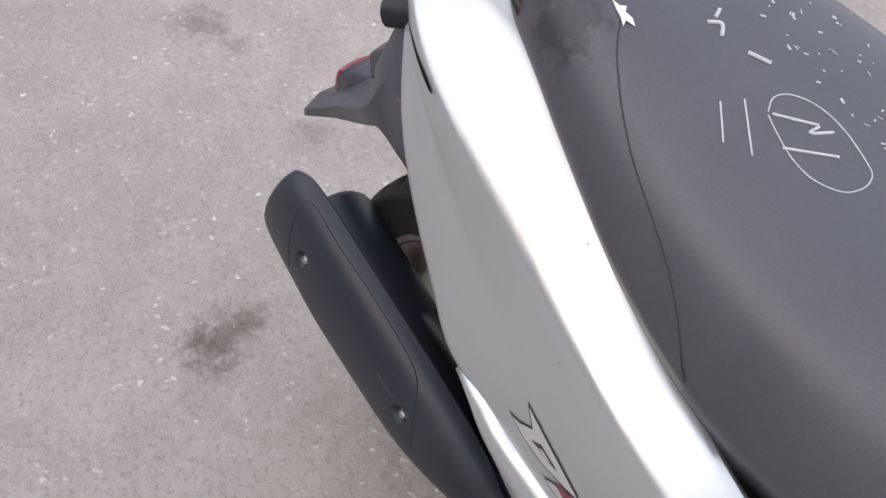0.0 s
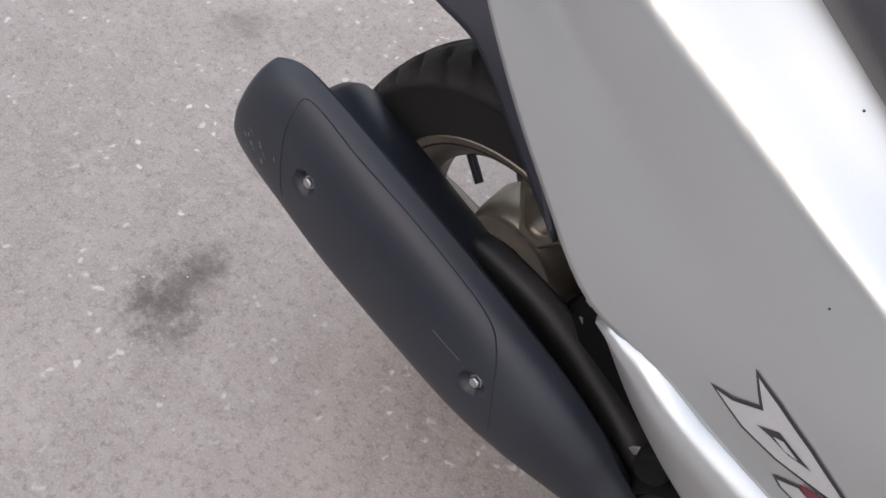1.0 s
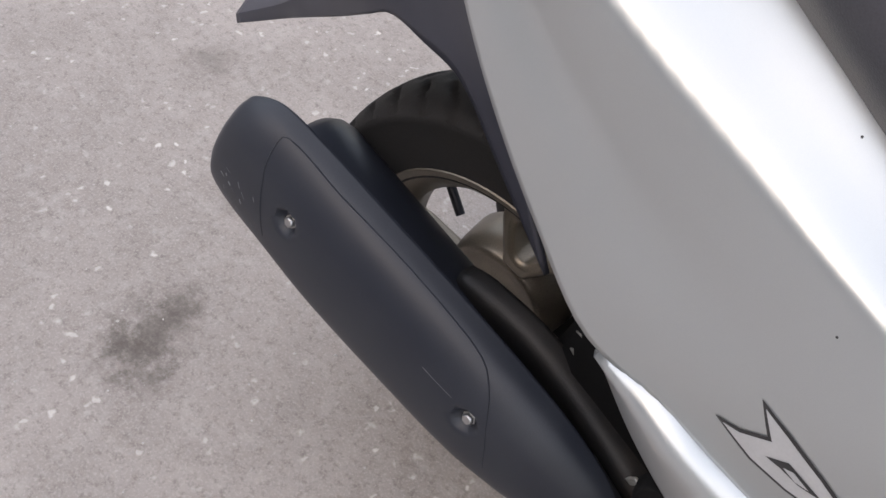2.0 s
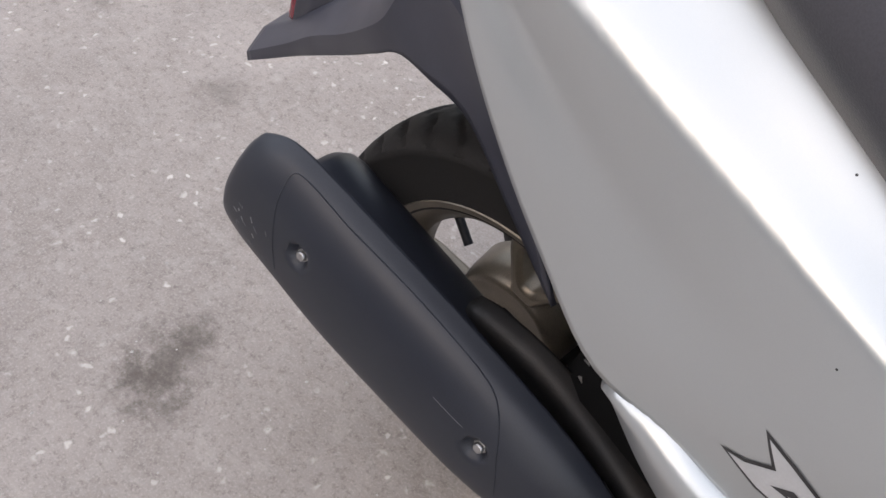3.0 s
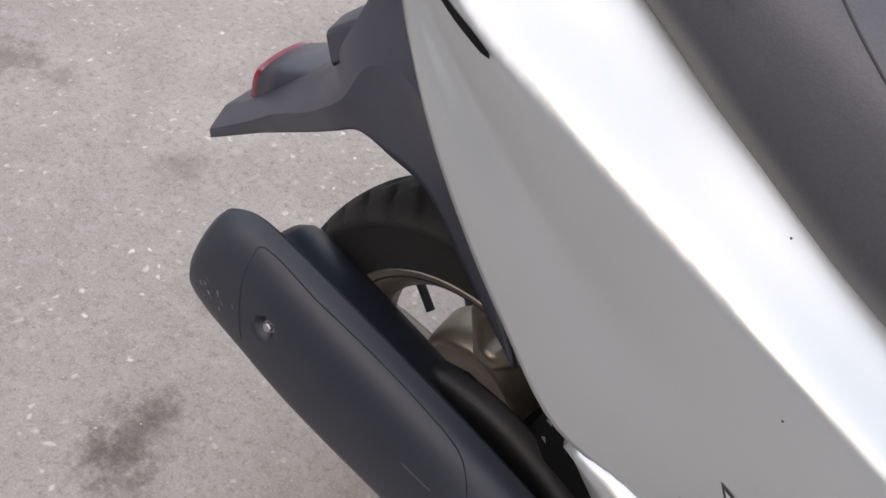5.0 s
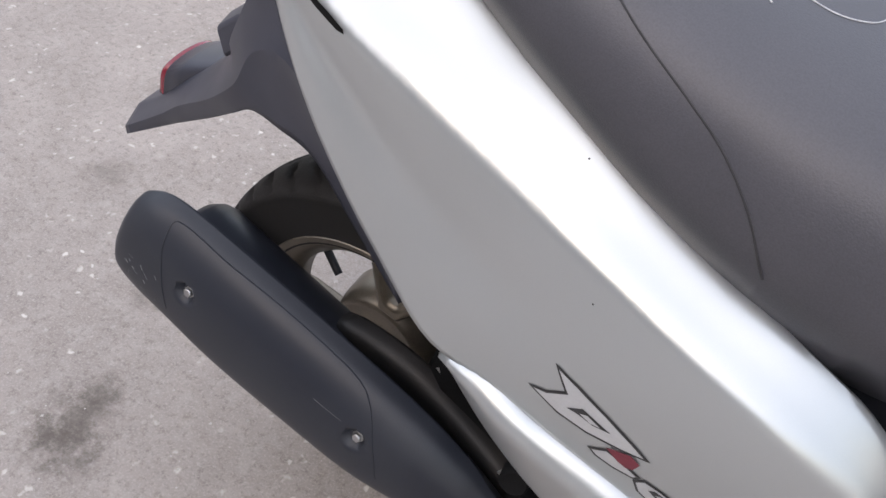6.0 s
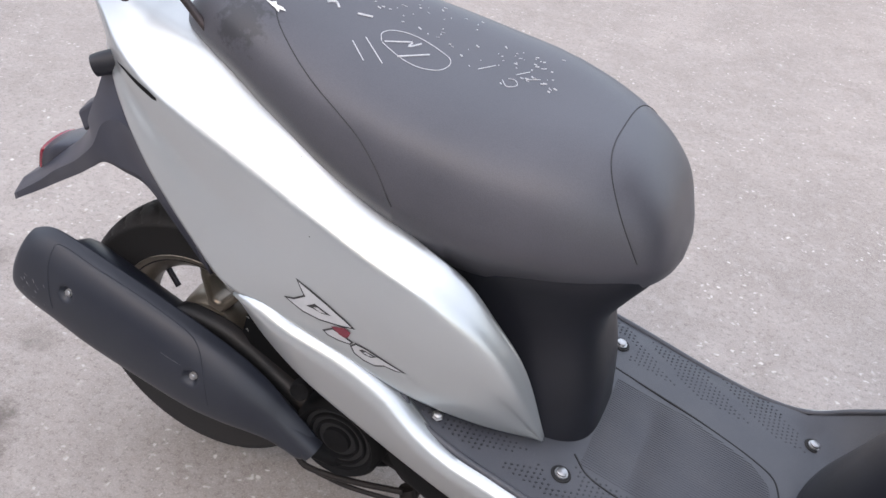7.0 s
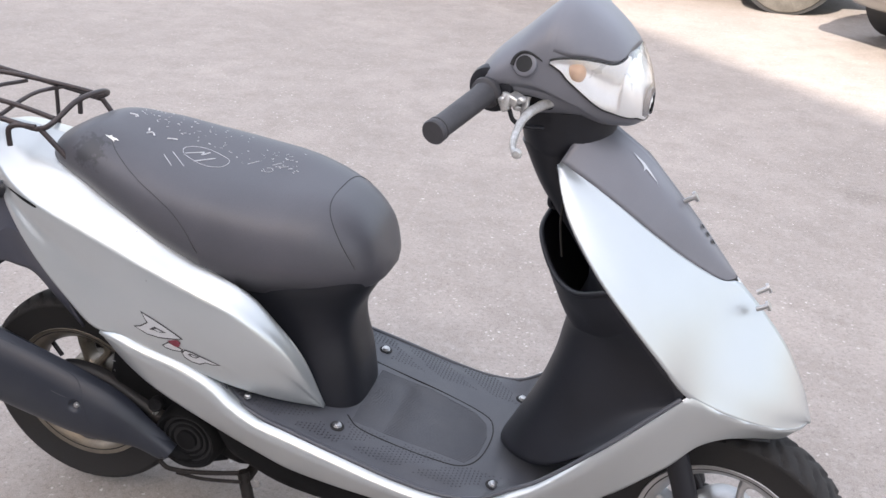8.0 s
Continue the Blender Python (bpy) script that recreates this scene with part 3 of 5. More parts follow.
for flip in (False, True):
    rows = [SILL_IN, SILL_TOP, between(SILL_TOP, SILL_LOW, 0.05, 0.007, 0.05), between(SILL_TOP, SILL_LOW, 0.13, 0.0125, 0.13), between(SILL_TOP, SILL_LOW, 0.26, 0.0145, 0.26), between(SILL_TOP, SILL_LOW, 0.65, 0.008, 0.65), SILL_LOW]
    part("sill", loft(rows, 130, 28, flip), SILVER, scooter, "silver painted lower sill", solid=0.004)
# black underbody between the sills
bm = loft([[(0.36, -0.158, 0.325), (0.5, -0.158, 0.275), (0.7, -0.155, 0.252), (0.9, -0.14, 0.262), (1.0, -0.115, 0.3)], [(0.40, -0.14, 0.24), (0.5, -0.14, 0.2), (0.7, -0.13, 0.18), (0.9, -0.11, 0.2), (0.98, -0.09, 0.27)], [(0.40, 0, 0.22), (0.5, 0, 0.18), (0.7, 0, 0.16), (0.9, 0, 0.18), (0.98, 0, 0.26)], [(0.40, 0.14, 0.24), (0.5, 0.14, 0.2), (0.7, 0.13, 0.18), (0.9, 0.11, 0.2), (0.98, 0.09, 0.27)], [(0.36, 0.158, 0.325), (0.5, 0.158, 0.275), (0.7, 0.155, 0.252), (0.9, 0.14, 0.262), (1.0, 0.115, 0.3)]], 30, 30)
part("underbody", bm, BLACK, scooter, solid=0.003)

# leg shield: silver wings, dark inside, dark centre cowl
SHIELD = [(0.876, -0.085, 0.815), (0.886, -0.11, 0.79), (0.908, -0.138, 0.75), (0.95, -0.16, 0.696), (0.998, -0.166, 0.641), (1.056, -0.158, 0.573), (1.098, -0.141, 0.52)]
COWL = [(0.878, -0.082, 0.817), (0.92, -0.084, 0.795), (0.969, -0.081, 0.763), (1.02, -0.071, 0.725), (1.075, -0.052, 0.685), (1.123, -0.026, 0.654), (1.145, 0, 0.649)]
RIDGE = [(0.955, 0, 0.846), (0.994, 0, 0.818), (1.041, 0, 0.769), (1.09, 0, 0.715), (1.145, 0, 0.65)]
NOSE = [(1.182, 0, 0.611), (1.232, 0, 0.552), (1.27, 0, 0.485), (1.29, 0, 0.435)]
NOSE_LOW = [(1.1, -0.14, 0.517), (1.16, -0.12, 0.487), (1.22, -0.085, 0.458), (1.27, -0.04, 0.438), (1.29, 0, 0.433)]
for flip in (False, True):
    upper = COWL[:4] + [(1.075, -0.052, 0.685), (1.122, -0.027, 0.654), (1.143, -0.008, 0.648), (1.155, 0, 0.638)] + NOSE
    lower = SHIELD + NOSE_LOW[1:]
    rows = [upper, between(upper, lower, 0.35, 0.011), between(upper, lower, 0.7, 0.011), between(upper, lower, 0.94, 0.002), lower]
    wing = loft(rows, 70, 30, flip)
    inside = [v for v in wing.verts if not v.is_boundary]
    for _ in range(60):
        bmesh.ops.smooth_vert(wing, verts=inside, factor=0.5, use_axis_x=True, use_axis_y=True, use_axis_z=True)
    part("front_wing", wing, SILVER, scooter, "silver painted front fairing", solid=0.004)
    rowa = [(x, y, z + 0.0005) for x, y, z in COWL[:6]] + [(1.143, -0.004, 0.65)]
    rowb = [(0.9, -0.05, 0.855), (0.945, -0.045, 0.832), (0.99, -0.042, 0.803), (1.04, -0.038, 0.755), (1.085, -0.028, 0.71), (1.125, -0.014, 0.668), (1.144, -0.002, 0.65)]
    rowc = [(0.925, 0, 0.866)] + RIDGE
    part("centre_cowl", loft([rowa, rowb, rowc], 40, 14, flip), HEADGREY, scooter, "dark grey centre cowl", solid=0.003)
# inside of the shield, with the glove pocket bulging to the rear
def both(half):
    """A row given from the right edge to the middle, mirrored to the left."""
    return half + [(x, -y, z) for x, y, z in half[-2::-1]]


INNER = [both(r) for r in (
    [(0.878, -0.084, 0.812), (0.872, -0.06, 0.802), (0.868, -0.03, 0.797), (0.866, 0, 0.795)],
    [(0.908, -0.136, 0.75), (0.914, -0.09, 0.737), (0.918, -0.045, 0.732), (0.92, 0, 0.73)],
    [(0.95, -0.158, 0.696), (0.945, -0.105, 0.68), (0.935, -0.05, 0.67), (0.93, 0, 0.668)],
    [(0.998, -0.164, 0.641), (0.966, -0.12, 0.625), (0.94, -0.06, 0.612), (0.932, 0, 0.61)],
    [(1.056, -0.156, 0.573), (0.985, -0.115, 0.555), (0.926, -0.06, 0.548), (0.909, 0, 0.548)],
    [(1.094, -0.14, 0.515), (0.98, -0.113, 0.49), (0.912, -0.06, 0.475), (0.895, 0, 0.474)],
    [(1.05, -0.15, 0.474), (0.955, -0.112, 0.42), (0.888, -0.062, 0.40), (0.869, 0, 0.395)],
    [(0.985, -0.157, 0.408), (0.906, -0.114, 0.332), (0.85, -0.07, 0.312), (0.822, 0, 0.296)],
)]
shield = part("leg_shield", loft(INNER, 40, 50), PLASTIC, scooter, "black plastic inner leg shield", solid=0.004)
POCKET = [
    [(0.972, -0.159, 0.67), (0.922, -0.1, 0.632), (0.884, -0.055, 0.636), (0.853, 0, 0.672), (0.856, 0.05, 0.69), (0.89, 0.11, 0.735), (0.93, 0.15, 0.715)],
    [(0.997, -0.161, 0.64), (0.94, -0.1, 0.6), (0.895, -0.05, 0.605), (0.872, 0, 0.62), (0.875, 0.05, 0.63), (0.905, 0.11, 0.66), (0.985, 0.16, 0.655)],
    [(1.024, -0.159, 0.61), (0.96, -0.095, 0.566), (0.92, -0.05, 0.556), (0.907, 0, 0.553), (0.91, 0.05, 0.56), (0.945, 0.11, 0.565), (1.035, 0.158, 0.598)],
    [(1.05, -0.15, 0.57), (0.99, -0.095, 0.53), (0.955, -0.05, 0.52), (0.945, 0, 0.515), (0.95, 0.05, 0.52), (0.985, 0.11, 0.53), (1.06, 0.15, 0.56)],
]
pocket = part("glove_pocket", loft(POCKET, 40, 24), PLASTIC, scooter, "open black glove pocket", solid=0.004)
part("pocket_rim", tube(POCKET[0], 0.0045, 8, 50), PLASTIC, pocket)
part("hook", tube([(0.89, -0.01, 0.735), (0.872, -0.01, 0.722), (0.863, -0.012, 0.725), (0.862, -0.016, 0.738)], 0.0045, 8), PLASTIC, shield, "bag hook")
part("cord", tube([(0.884, -0.03, 0.76), (0.884, -0.04, 0.71), (0.892, -0.045, 0.66)], 0.0022, 6), RUST, shield, "dangling frayed cord")

# steering head, turned a little to its right
STEER = Matrix.Translation((0.86, 0, 0)) @ Matrix.Rotation(radians(-8), 4, "Z") @ Matrix.Translation((-0.86, 0, 0))


def turned(bm):
    bmesh.ops.transform(bm, matrix=STEER, verts=bm.verts)
    return bm


HEAD = [(0.772, 0.1, 0.895, 0.948), (0.79, 0.126, 0.88, 0.968), (0.82, 0.128, 0.87, 0.995), (0.85, 0.122, 0.864, 1.024), (0.872, 0.115, 0.862, 1.036), (0.905, 0.1, 0.862, 1.018), (0.945, 0.08, 0.866, 0.985), (0.969, 0.058, 0.868, 0.952), (0.983, 0.032, 0.876, 0.922), (0.988, 0.013, 0.885, 0.908)]
HEAD_FINE = spline(HEAD, 60)


def head_at(x, a, out=0.0):
    """Skin of the handlebar cover; a: 0 at its right side, pi/2 on top."""
    xs = [q[0] for q in HEAD_FINE]
    w, lo, hi = (float(np.interp(x, xs, [q[i] for q in HEAD_FINE])) for i in (1, 2, 3))
    c, s = math.cos(a), math.sin(a)
    p = 0.75
    return Vector((x, -(w + out) * math.copysign(abs(c) ** p, c), (lo + hi) / 2 + ((hi - lo) / 2 + out) * math.copysign(abs(s) ** p, s)))


def curve(pts):
    """A smooth function through pts."""
    fine = spline(pts, 60)
    return lambda x: float(np.interp(x, [q[0] for q in fine], [q[1] for q in fine]))


LAMP_LOW = curve([(0.870, 0.06), (0.8917, -0.011), (0.91, -0.1), (0.928, -0.24), (0.942, -0.34), (0.956, -0.375), (0.969, -0.4), (0.978, -0.46), (0.983, -0.8), (0.988, -1.5)])
LAMP_TOP = curve([(0.870, 0.09), (0.888, 0.163), (0.9075, 0.255), (0.928, 0.36), (0.943, 0.47), (0.952, 0.7), (0.956, 1.05), (0.958, 1.5708)])
BROW_LINE = curve([(0.79, 0.05), (0.825, -0.01), (0.851, -0.109), (0.872, -0.22), (0.893, -0.32), (0.914, -0.44), (0.934, -0.69), (0.95, -1.0)])


def tuck(x, a):
    """How far the cover steps in below the crease that runs from grip to lamp."""
    if a > math.pi / 2:
        a = math.pi - a if a < 1.5 * math.pi else a - 2 * math.pi
    if not 0.785 < x < 0.945:
        return 0.0
    d = BROW_LINE(x) - a
    return -0.008 * max(0.0, min(1.0, d / 0.1)) * max(0.0, min(1.0, (1.45 + a) / 0.5)) * min(1.0, (x - 0.785) / 0.02, (0.945 - x) / 0.04)



def in_lamp(x, a):
    a = math.pi - a if a > math.pi / 2 and a < 1.5 * math.pi else (a - 2 * math.pi if a >= 1.5 * math.pi else a)
    return 0.982 > x > 0.874 and LAMP_LOW(x) + 0.02 < a < LAMP_TOP(x) - 0.02 or (0.982 > x > 0.958 and a > LAMP_LOW(x) + 0.02)


def dish(x, e):
    """Depth of the lamp's bowl, from its edge (0) to its middle."""
    return 0.0008 - 0.013 * math.sin(math.pi * e) ** 2 * max(0.0, min(1.0, (x - 0.876) / 0.03))


bm = bmesh.new()
fine_x = [float(q[0]) for q in spline(HEAD, 190)]
angles = [2 * math.pi * k / 240 for k in range(240)]
vs = grid(bm, [[head_at(x, a, -0.02 if in_lamp(x, a) else tuck(x, a)) for a in angles] for x in fine_x], True)
bm.faces.new(vs[0])
head = part("handlebar_cover", turned(bm), HEADGREY, scooter, "grey painted handlebar cover", sharp=60)


def head_patch(x0, x1, low, high, out, nx=40, na=26):
    """A sheet that follows the cover on both sides, between two edge curves."""
    bm = bmesh.new()
    for side in (0, 1):
        rows = []
        for x in np.linspace(x0, x1, nx):
            row = []
            for e in np.linspace(0, 1, na):
                a = low(x) + (high(x) - low(x)) * e
                row.append(head_at(x, a if side == 0 else math.pi - a, out if isinstance(out, float) else out(x, e if x < 0.957 else e / 2)))
            rows.append(row)
        grid(bm, rows)
    bmesh.ops.remove_doubles(bm, verts=bm.verts, dist=1e-4)
    return turned(bm)


part("headlight_reflector", head_patch(0.871, 0.9875, LAMP_LOW, LAMP_TOP, dish, 60), REFLECTOR, head, "bright headlight reflector", sharp=180)
part("headlight_lens", head_patch(0.871, 0.9875, LAMP_LOW, LAMP_TOP, 0.003, 50), LENS, head, "clear headlight lens", solid=0.0012, sharp=180).visible_shadow = False
for s in (1, -1):
    for edge, lab in ((LAMP_LOW, "dark lamp seam"), (LAMP_TOP, "dark visor seam")):
        line = []
        for x in np.linspace(0.871, 0.9555 if edge is LAMP_TOP else 0.985, 40):
            p = STEER @ head_at(x, edge(x) if s == 1 else math.pi - edge(x), 0.0015)
            line.append(tuple(p))
        part("lamp_seam", tube(line, 0.0016 if edge is LAMP_TOP else 0.0011, 6, 60), DARKHOLE, head, lab)
part("lamp_tip", turned(spin([(-0.006, 0.0135), (0.0, 0.0125), (0.003, 0.007), (0.004, 0)], (0.9825, 0, 0.897), (1, 0, 0.15), 24)), REFLECTOR, head, "bright tip of the headlight", sharp=180)
LEVER = [(0.8718, 0.0842, 0.902), (0.8634, 0.1106, 0.901), (0.8583, 0.1386, 0.899), (0.8562, 0.1672, 0.893), (0.8601, 0.202, 0.884), (0.868, 0.2291, 0.879), (0.8783, 0.2448, 0.8785)]
VISOR = curve([(0.838, 1.0), (0.85, 0.6), (0.868, 0.2), (0.888, 0.2), (0.9075, 0.29), (0.928, 0.4), (0.943, 0.52), (0.952, 0.76), (0.9555, 1.1), (0.957, 1.5)])
part("visor", head_patch(0.838, 0.957, VISOR, lambda x: 1.5708, lambda x, e: -0.003 + 0.005 * max(0.0, min(1.0, (x - 0.855) / 0.04))), HEADGREY, head, "grey meter visor", solid=0.0016)
for s in (-1, 1):
    ang = lambda a: a if s == -1 else math.pi - a
    at = STEER @ head_at(0.902, ang(0.04), -0.006)
    part("indicator_bulb", spin([(-0.008, 0), (-0.006, 0.008), (0, 0.013), (0.006, 0.008), (0.008, 0)], at, (0.3, s, 0.1), 16), BULB, head, "orange indicator bulb")
    at = STEER @ head_at(0.84, ang(0.13), 0.0)
    part("mirror_socket", spin([(-0.004, 0.0165), (0.0005, 0.016), (0.0016, 0.0145), (0.0016, 0.009), (0.0005, 0.0085)], at, (-0.1, s * 0.9, 0.35), 28), HEADGREY, head, "raised mirror socket")
    # dark disc and strip paint the shade of the socket's hole and groove
    part("socket_hole", spin([(0.0021, 0.0108), (0.002, 0)], at, (-0.1, s * 0.9, 0.35), 24), DARKHOLE, head, "dark disc painting the shade in the empty threaded hole")
    arc = [tuple(STEER @ head_at(x, ang(a), 0.0004)) for x, a in ((0.824, 0.2), (0.8265, 0.32), (0.834, 0.35), (0.8445, 0.27), (0.855, 0.16), (0.862, 0.09))]
    part("socket_brow", tube(arc, (0.0032, 0.0008), 8, 30), DARKHOLE, head, "dark strip painting the groove's shade above the socket")
    bm = bmesh.new()
    rows = []
    for r in (0.0, 0.35, 0.7, 1.0):
        ring = []
        for t in np.linspace(0, 2 * math.pi, 30, endpoint=False):
            x, a = 0.838 + 0.037 * r * math.cos(t), -0.5 - 0.1 * r * math.cos(t) + 0.21 * r * math.sin(t)
            ring.append(head_at(x, ang(a), tuck(x, a) + 0.0015))
        rows.append(ring)
    grid(bm, rows, True)
    # black sheet laid on the skin paints the opening's shade
    part("lever_opening", turned(bm), BLACK, head, "black sheet painting the shade in the lever opening")
    # grip with flange and end
    inner, outer = STEER @ Vector((0.793, s * 0.123, 0.913)), STEER @ Vector((0.775, s * 0.262, 0.891))
    ax = (outer - inner).normalized()
    L = (outer - inner).length
    grip = part("grip", spin([(0, 0.011), (0, 0.02), (0.004, 0.0215), (0.009, 0.021), (0.012, 0.0165), (0.02, 0.0155), (L - 0.016, 0.0145), (L - 0.015, 0.0158), (L - 0.012, 0.0158), (L - 0.011, 0.0145), (L - 0.008, 0.016), (L - 0.002, 0.0162), (L, 0.0148), (L, 0)], inner, ax, 32), GRIP, head, "ribbed black rubber grip")
    part("grip_sleeve", spin([(-0.045, 0.022), (-0.035, 0.031), (-0.012, 0.033), (-0.005, 0.031), (-0.002, 0.024), (-0.001, 0.011)], inner, ax, 28), PLASTIC, head, "black throttle housing")
    reach = [STEER @ Vector((x, s * y, z)) for x, y, z in LEVER]
    tip = reach[-1]
    lever = part("brake_lever", tube([tuple(q) for q in reach], (0.0075, 0.0036), 12, 40), ALLOY, head, "cast alloy brake lever")
    part("lever_ball", spin([(-0.007, 0), (-0.005, 0.005), (0, 0.0068), (0.005, 0.005), (0.007, 0)], tip, (0, 1, 0), 16), ALLOY, lever)
    bm = bmesh.new()
    for size, off, turn_ in (((0.016, 0.02, 0.014), (0.0, 0, 0.004), (10, 20, 15)), ((0.012, 0.014, 0.02), (-0.012, 0.006, -0.002), (0, -25, 10)), ((0.022, 0.01, 0.008), (0.008, -0.004, -0.007), (20, 10, -20)), ((0.009, 0.012, 0.01), (0.011, 0.006, 0.006), (0, 40, 30))):
        block(size, tuple(STEER @ Vector((0.832 + off[0], s * (0.126 + off[1]), 0.905 + off[2]))), (turn_[0], turn_[1], turn_[2] * s), bm, 0.003)
    perch = part("lever_perch", bm, ALLOY, head, "corroded alloy lever perch")
    part("perch_bolt", spin([(-0.012, 0.005), (0.009, 0.005), (0.013, 0.006), (0.013, 0)], STEER @ Vector((0.848, s * 0.128, 0.902)), (0, 0.2, 1), 8), STEEL, perch)
    part("perch_clamp", spin([(-0.01, 0.006), (-0.008, 0.0075), (0.008, 0.0075), (0.01, 0.005), (0.01, 0)], STEER @ Vector((0.822, s * 0.132, 0.908)), (0.2, 0.3, 1), 10), ALLOY, perch)
    part("brake_cable", tube([tuple(STEER @ Vector((x, s * y, z))) for x, y, z in ((0.826, 0.128, 0.895), (0.832, 0.125, 0.88), (0.845, 0.105, 0.868), (0.86, 0.08, 0.862))], 0.0032, 8), PLASTIC, perch, "black brake cable")
# steering column cover
part("column_cover", turned(spin([(0.815, 0.056), (0.825, 0.062), (0.845, 0.067), (0.865, 0.072), (0.885, 0.078)], (0.875, 0, 0), (0, 0, 1), 32)), PLASTIC, head, "black steering column cover")
part("column", tube([(0.87, 0, 0.835), (0.884, 0, 0.78), (0.905, 0, 0.73), (0.93, 0, 0.67)], (0.061, 0.022), 24), PLASTIC, scooter, "black steering column")
# screws standing proud on the cowl
for at, ax in (((1.052, -0.004, 0.757), (0.8, 0, 0.55)), ((1.18, 0.03, 0.617), (0.8, 0.1, 0.5)), ((1.178, -0.022, 0.615), (0.8, -0.1, 0.5))):
    part("screw", spin([(0, 0.0038), (0.016, 0.0038), (0.016, 0.008), (0.02, 0.008), (0.02, 0)], at, ax, 12), STEEL, scooter, "loose screw standing out of the cowl")
for i in range(3):
    part("screw_hole", spin([(0.001, 0.004), (0.0015, 0.003), (0.0005, 0)], (1.083 + 0.009 * i, -0.008, 0.7245 - 0.0105 * i), (0.74, 0, 0.67), 10), DARKHOLE, scooter)


# ---- wheels ----
def tyre(axle, radius, wide, n=200):
    """Tyre with slanted tread grooves pressed into its crown."""
    prof = []
    rim = 0.128
    for a in np.linspace(-2.35, 2.35, 29):
        h = math.sin(a) if abs(a) <= math.pi / 2 else math.copysign(1 - 0.25 * (abs(a) - math.pi / 2), a)
        r = rim + 0.022 + (radius - rim - 0.022) * max(0.0, math.cos(a * 0.62)) ** 0.7 if abs(a) < 2.0 else rim + 0.02 * (2.35 - abs(a)) / 0.35
        prof.append((h * wide / 2, r))
    bm = bmesh.new()
    rows = []
    for i, (h, r) in enumerate(prof):
        row = []
        for j in range(n):
            ang = 2 * math.pi * j / n
            u = abs(h) / (wide / 2)
            g = 0.0
            if 0.08 < u < 0.93 and r > radius * 0.86:
                ph = (ang * 36 / (2 * math.pi) + (u * 0.9 if h > 0 else u * 0.9 + 0.5)) % 1.0
                g = 0.005 if ph < 0.2 else 0.0
            row.append((axle[0] + (r - g) * math.cos(ang), axle[1] + h, axle[2] + (r - g) * math.sin(ang)))
        rows.append(row)
    grid(bm, rows, True)
    return bm


def plate(outer, inner, y0, y1):
    """A plate with one hole, between two depths; loops of (x, z)."""
    bm = bmesh.new()
    loops = [[(x, y, z) for x, z in lp] for lp, y in ((outer, y0), (outer, y1), (inner, y1), (inner, y0), (outer, y0))]
    grid(bm, loops, True)
    bmesh.ops.remove_doubles(bm, verts=bm.verts, dist=1e-5)
    return bm


def wheel(name, axle, mat, radius, label, first):
    holder = part(name, tyre(axle, radius, 0.082), TYRE, scooter, label)
    c = axle
    rim = part("rim", spin([(-0.034, 0.131), (-0.036, 0.137), (-0.033, 0.139), (-0.03, 0.131), (-0.024, 0.122), (-0.01, 0.114), (0.01, 0.114), (0.024, 0.122), (0.03, 0.131), (0.033, 0.139), (0.036, 0.137), (0.034, 0.131), (0.026, 0.12), (0.012, 0.108), (-0.012, 0.108), (-0.026, 0.12)], c, (0, 1, 0), 64, closed=True), mat, holder, "cast wheel rim")
    part("hub", spin([(-0.004, 0), (-0.004, 0.019), (-0.0155, 0.0235), (-0.0175, 0.026), (-0.0175, 0.029), (-0.0165, 0.044), (-0.0185, 0.047), (-0.0185, 0.05), (-0.015, 0.0535), (0.002, 0.058), (0.03, 0.06), (0.04, 0.055), (0.04, 0)], c, (0, 1, 0), 48), mat, holder, "cast wheel hub")
    part("axle_end", spin([(-0.0075, 0), (-0.009, 0.006), (-0.007, 0.0115), (-0.006, 0.0118)], c, (0, 1, 0), 20), ENGINE, holder, "dark recessed axle end")
    for k in range(3):
        a0 = first + k * 2 * math.pi / 3
        outer, inner = [], []
        for t in np.linspace(0, 2 * math.pi, 48, endpoint=False):
            u, v = math.copysign(abs(math.cos(t)) ** 0.5, math.cos(t)), math.copysign(abs(math.sin(t)) ** 0.5, math.sin(t))
            r = 0.083 + u * 0.035
            half = 0.32 + 0.06 * u + 0.07 * max(0.0, abs(u) - 0.7) / 0.3
            outer.append((c[0] + r * math.cos(a0 + v * half), c[2] + r * math.sin(a0 + v * half)))
            u, v = math.copysign(abs(math.cos(t)) ** 0.7, math.cos(t)), math.copysign(abs(math.sin(t)) ** 0.7, math.sin(t))
            r = 0.0865 + u * 0.0215
            half = 0.19 + 0.05 * u
            inner.append((c[0] + r * math.cos(a0 + v * half), c[2] + r * math.sin(a0 + v * half)))
        part("spoke", plate(outer, inner, c[1] - 0.03 + 0.012, c[1] + 0.016), mat, holder, bevel=0.006)
    va = first + 1.05
    part("valve", tube([(c[0] + 0.108 * math.cos(va), c[1], c[2] + 0.108 * math.sin(va)), (c[0] + 0.078 * math.cos(va), c[1] - 0.006, c[2] + 0.078 * math.sin(va))], 0.0045, 8), PLASTIC, holder, "black valve stem")
    return holder


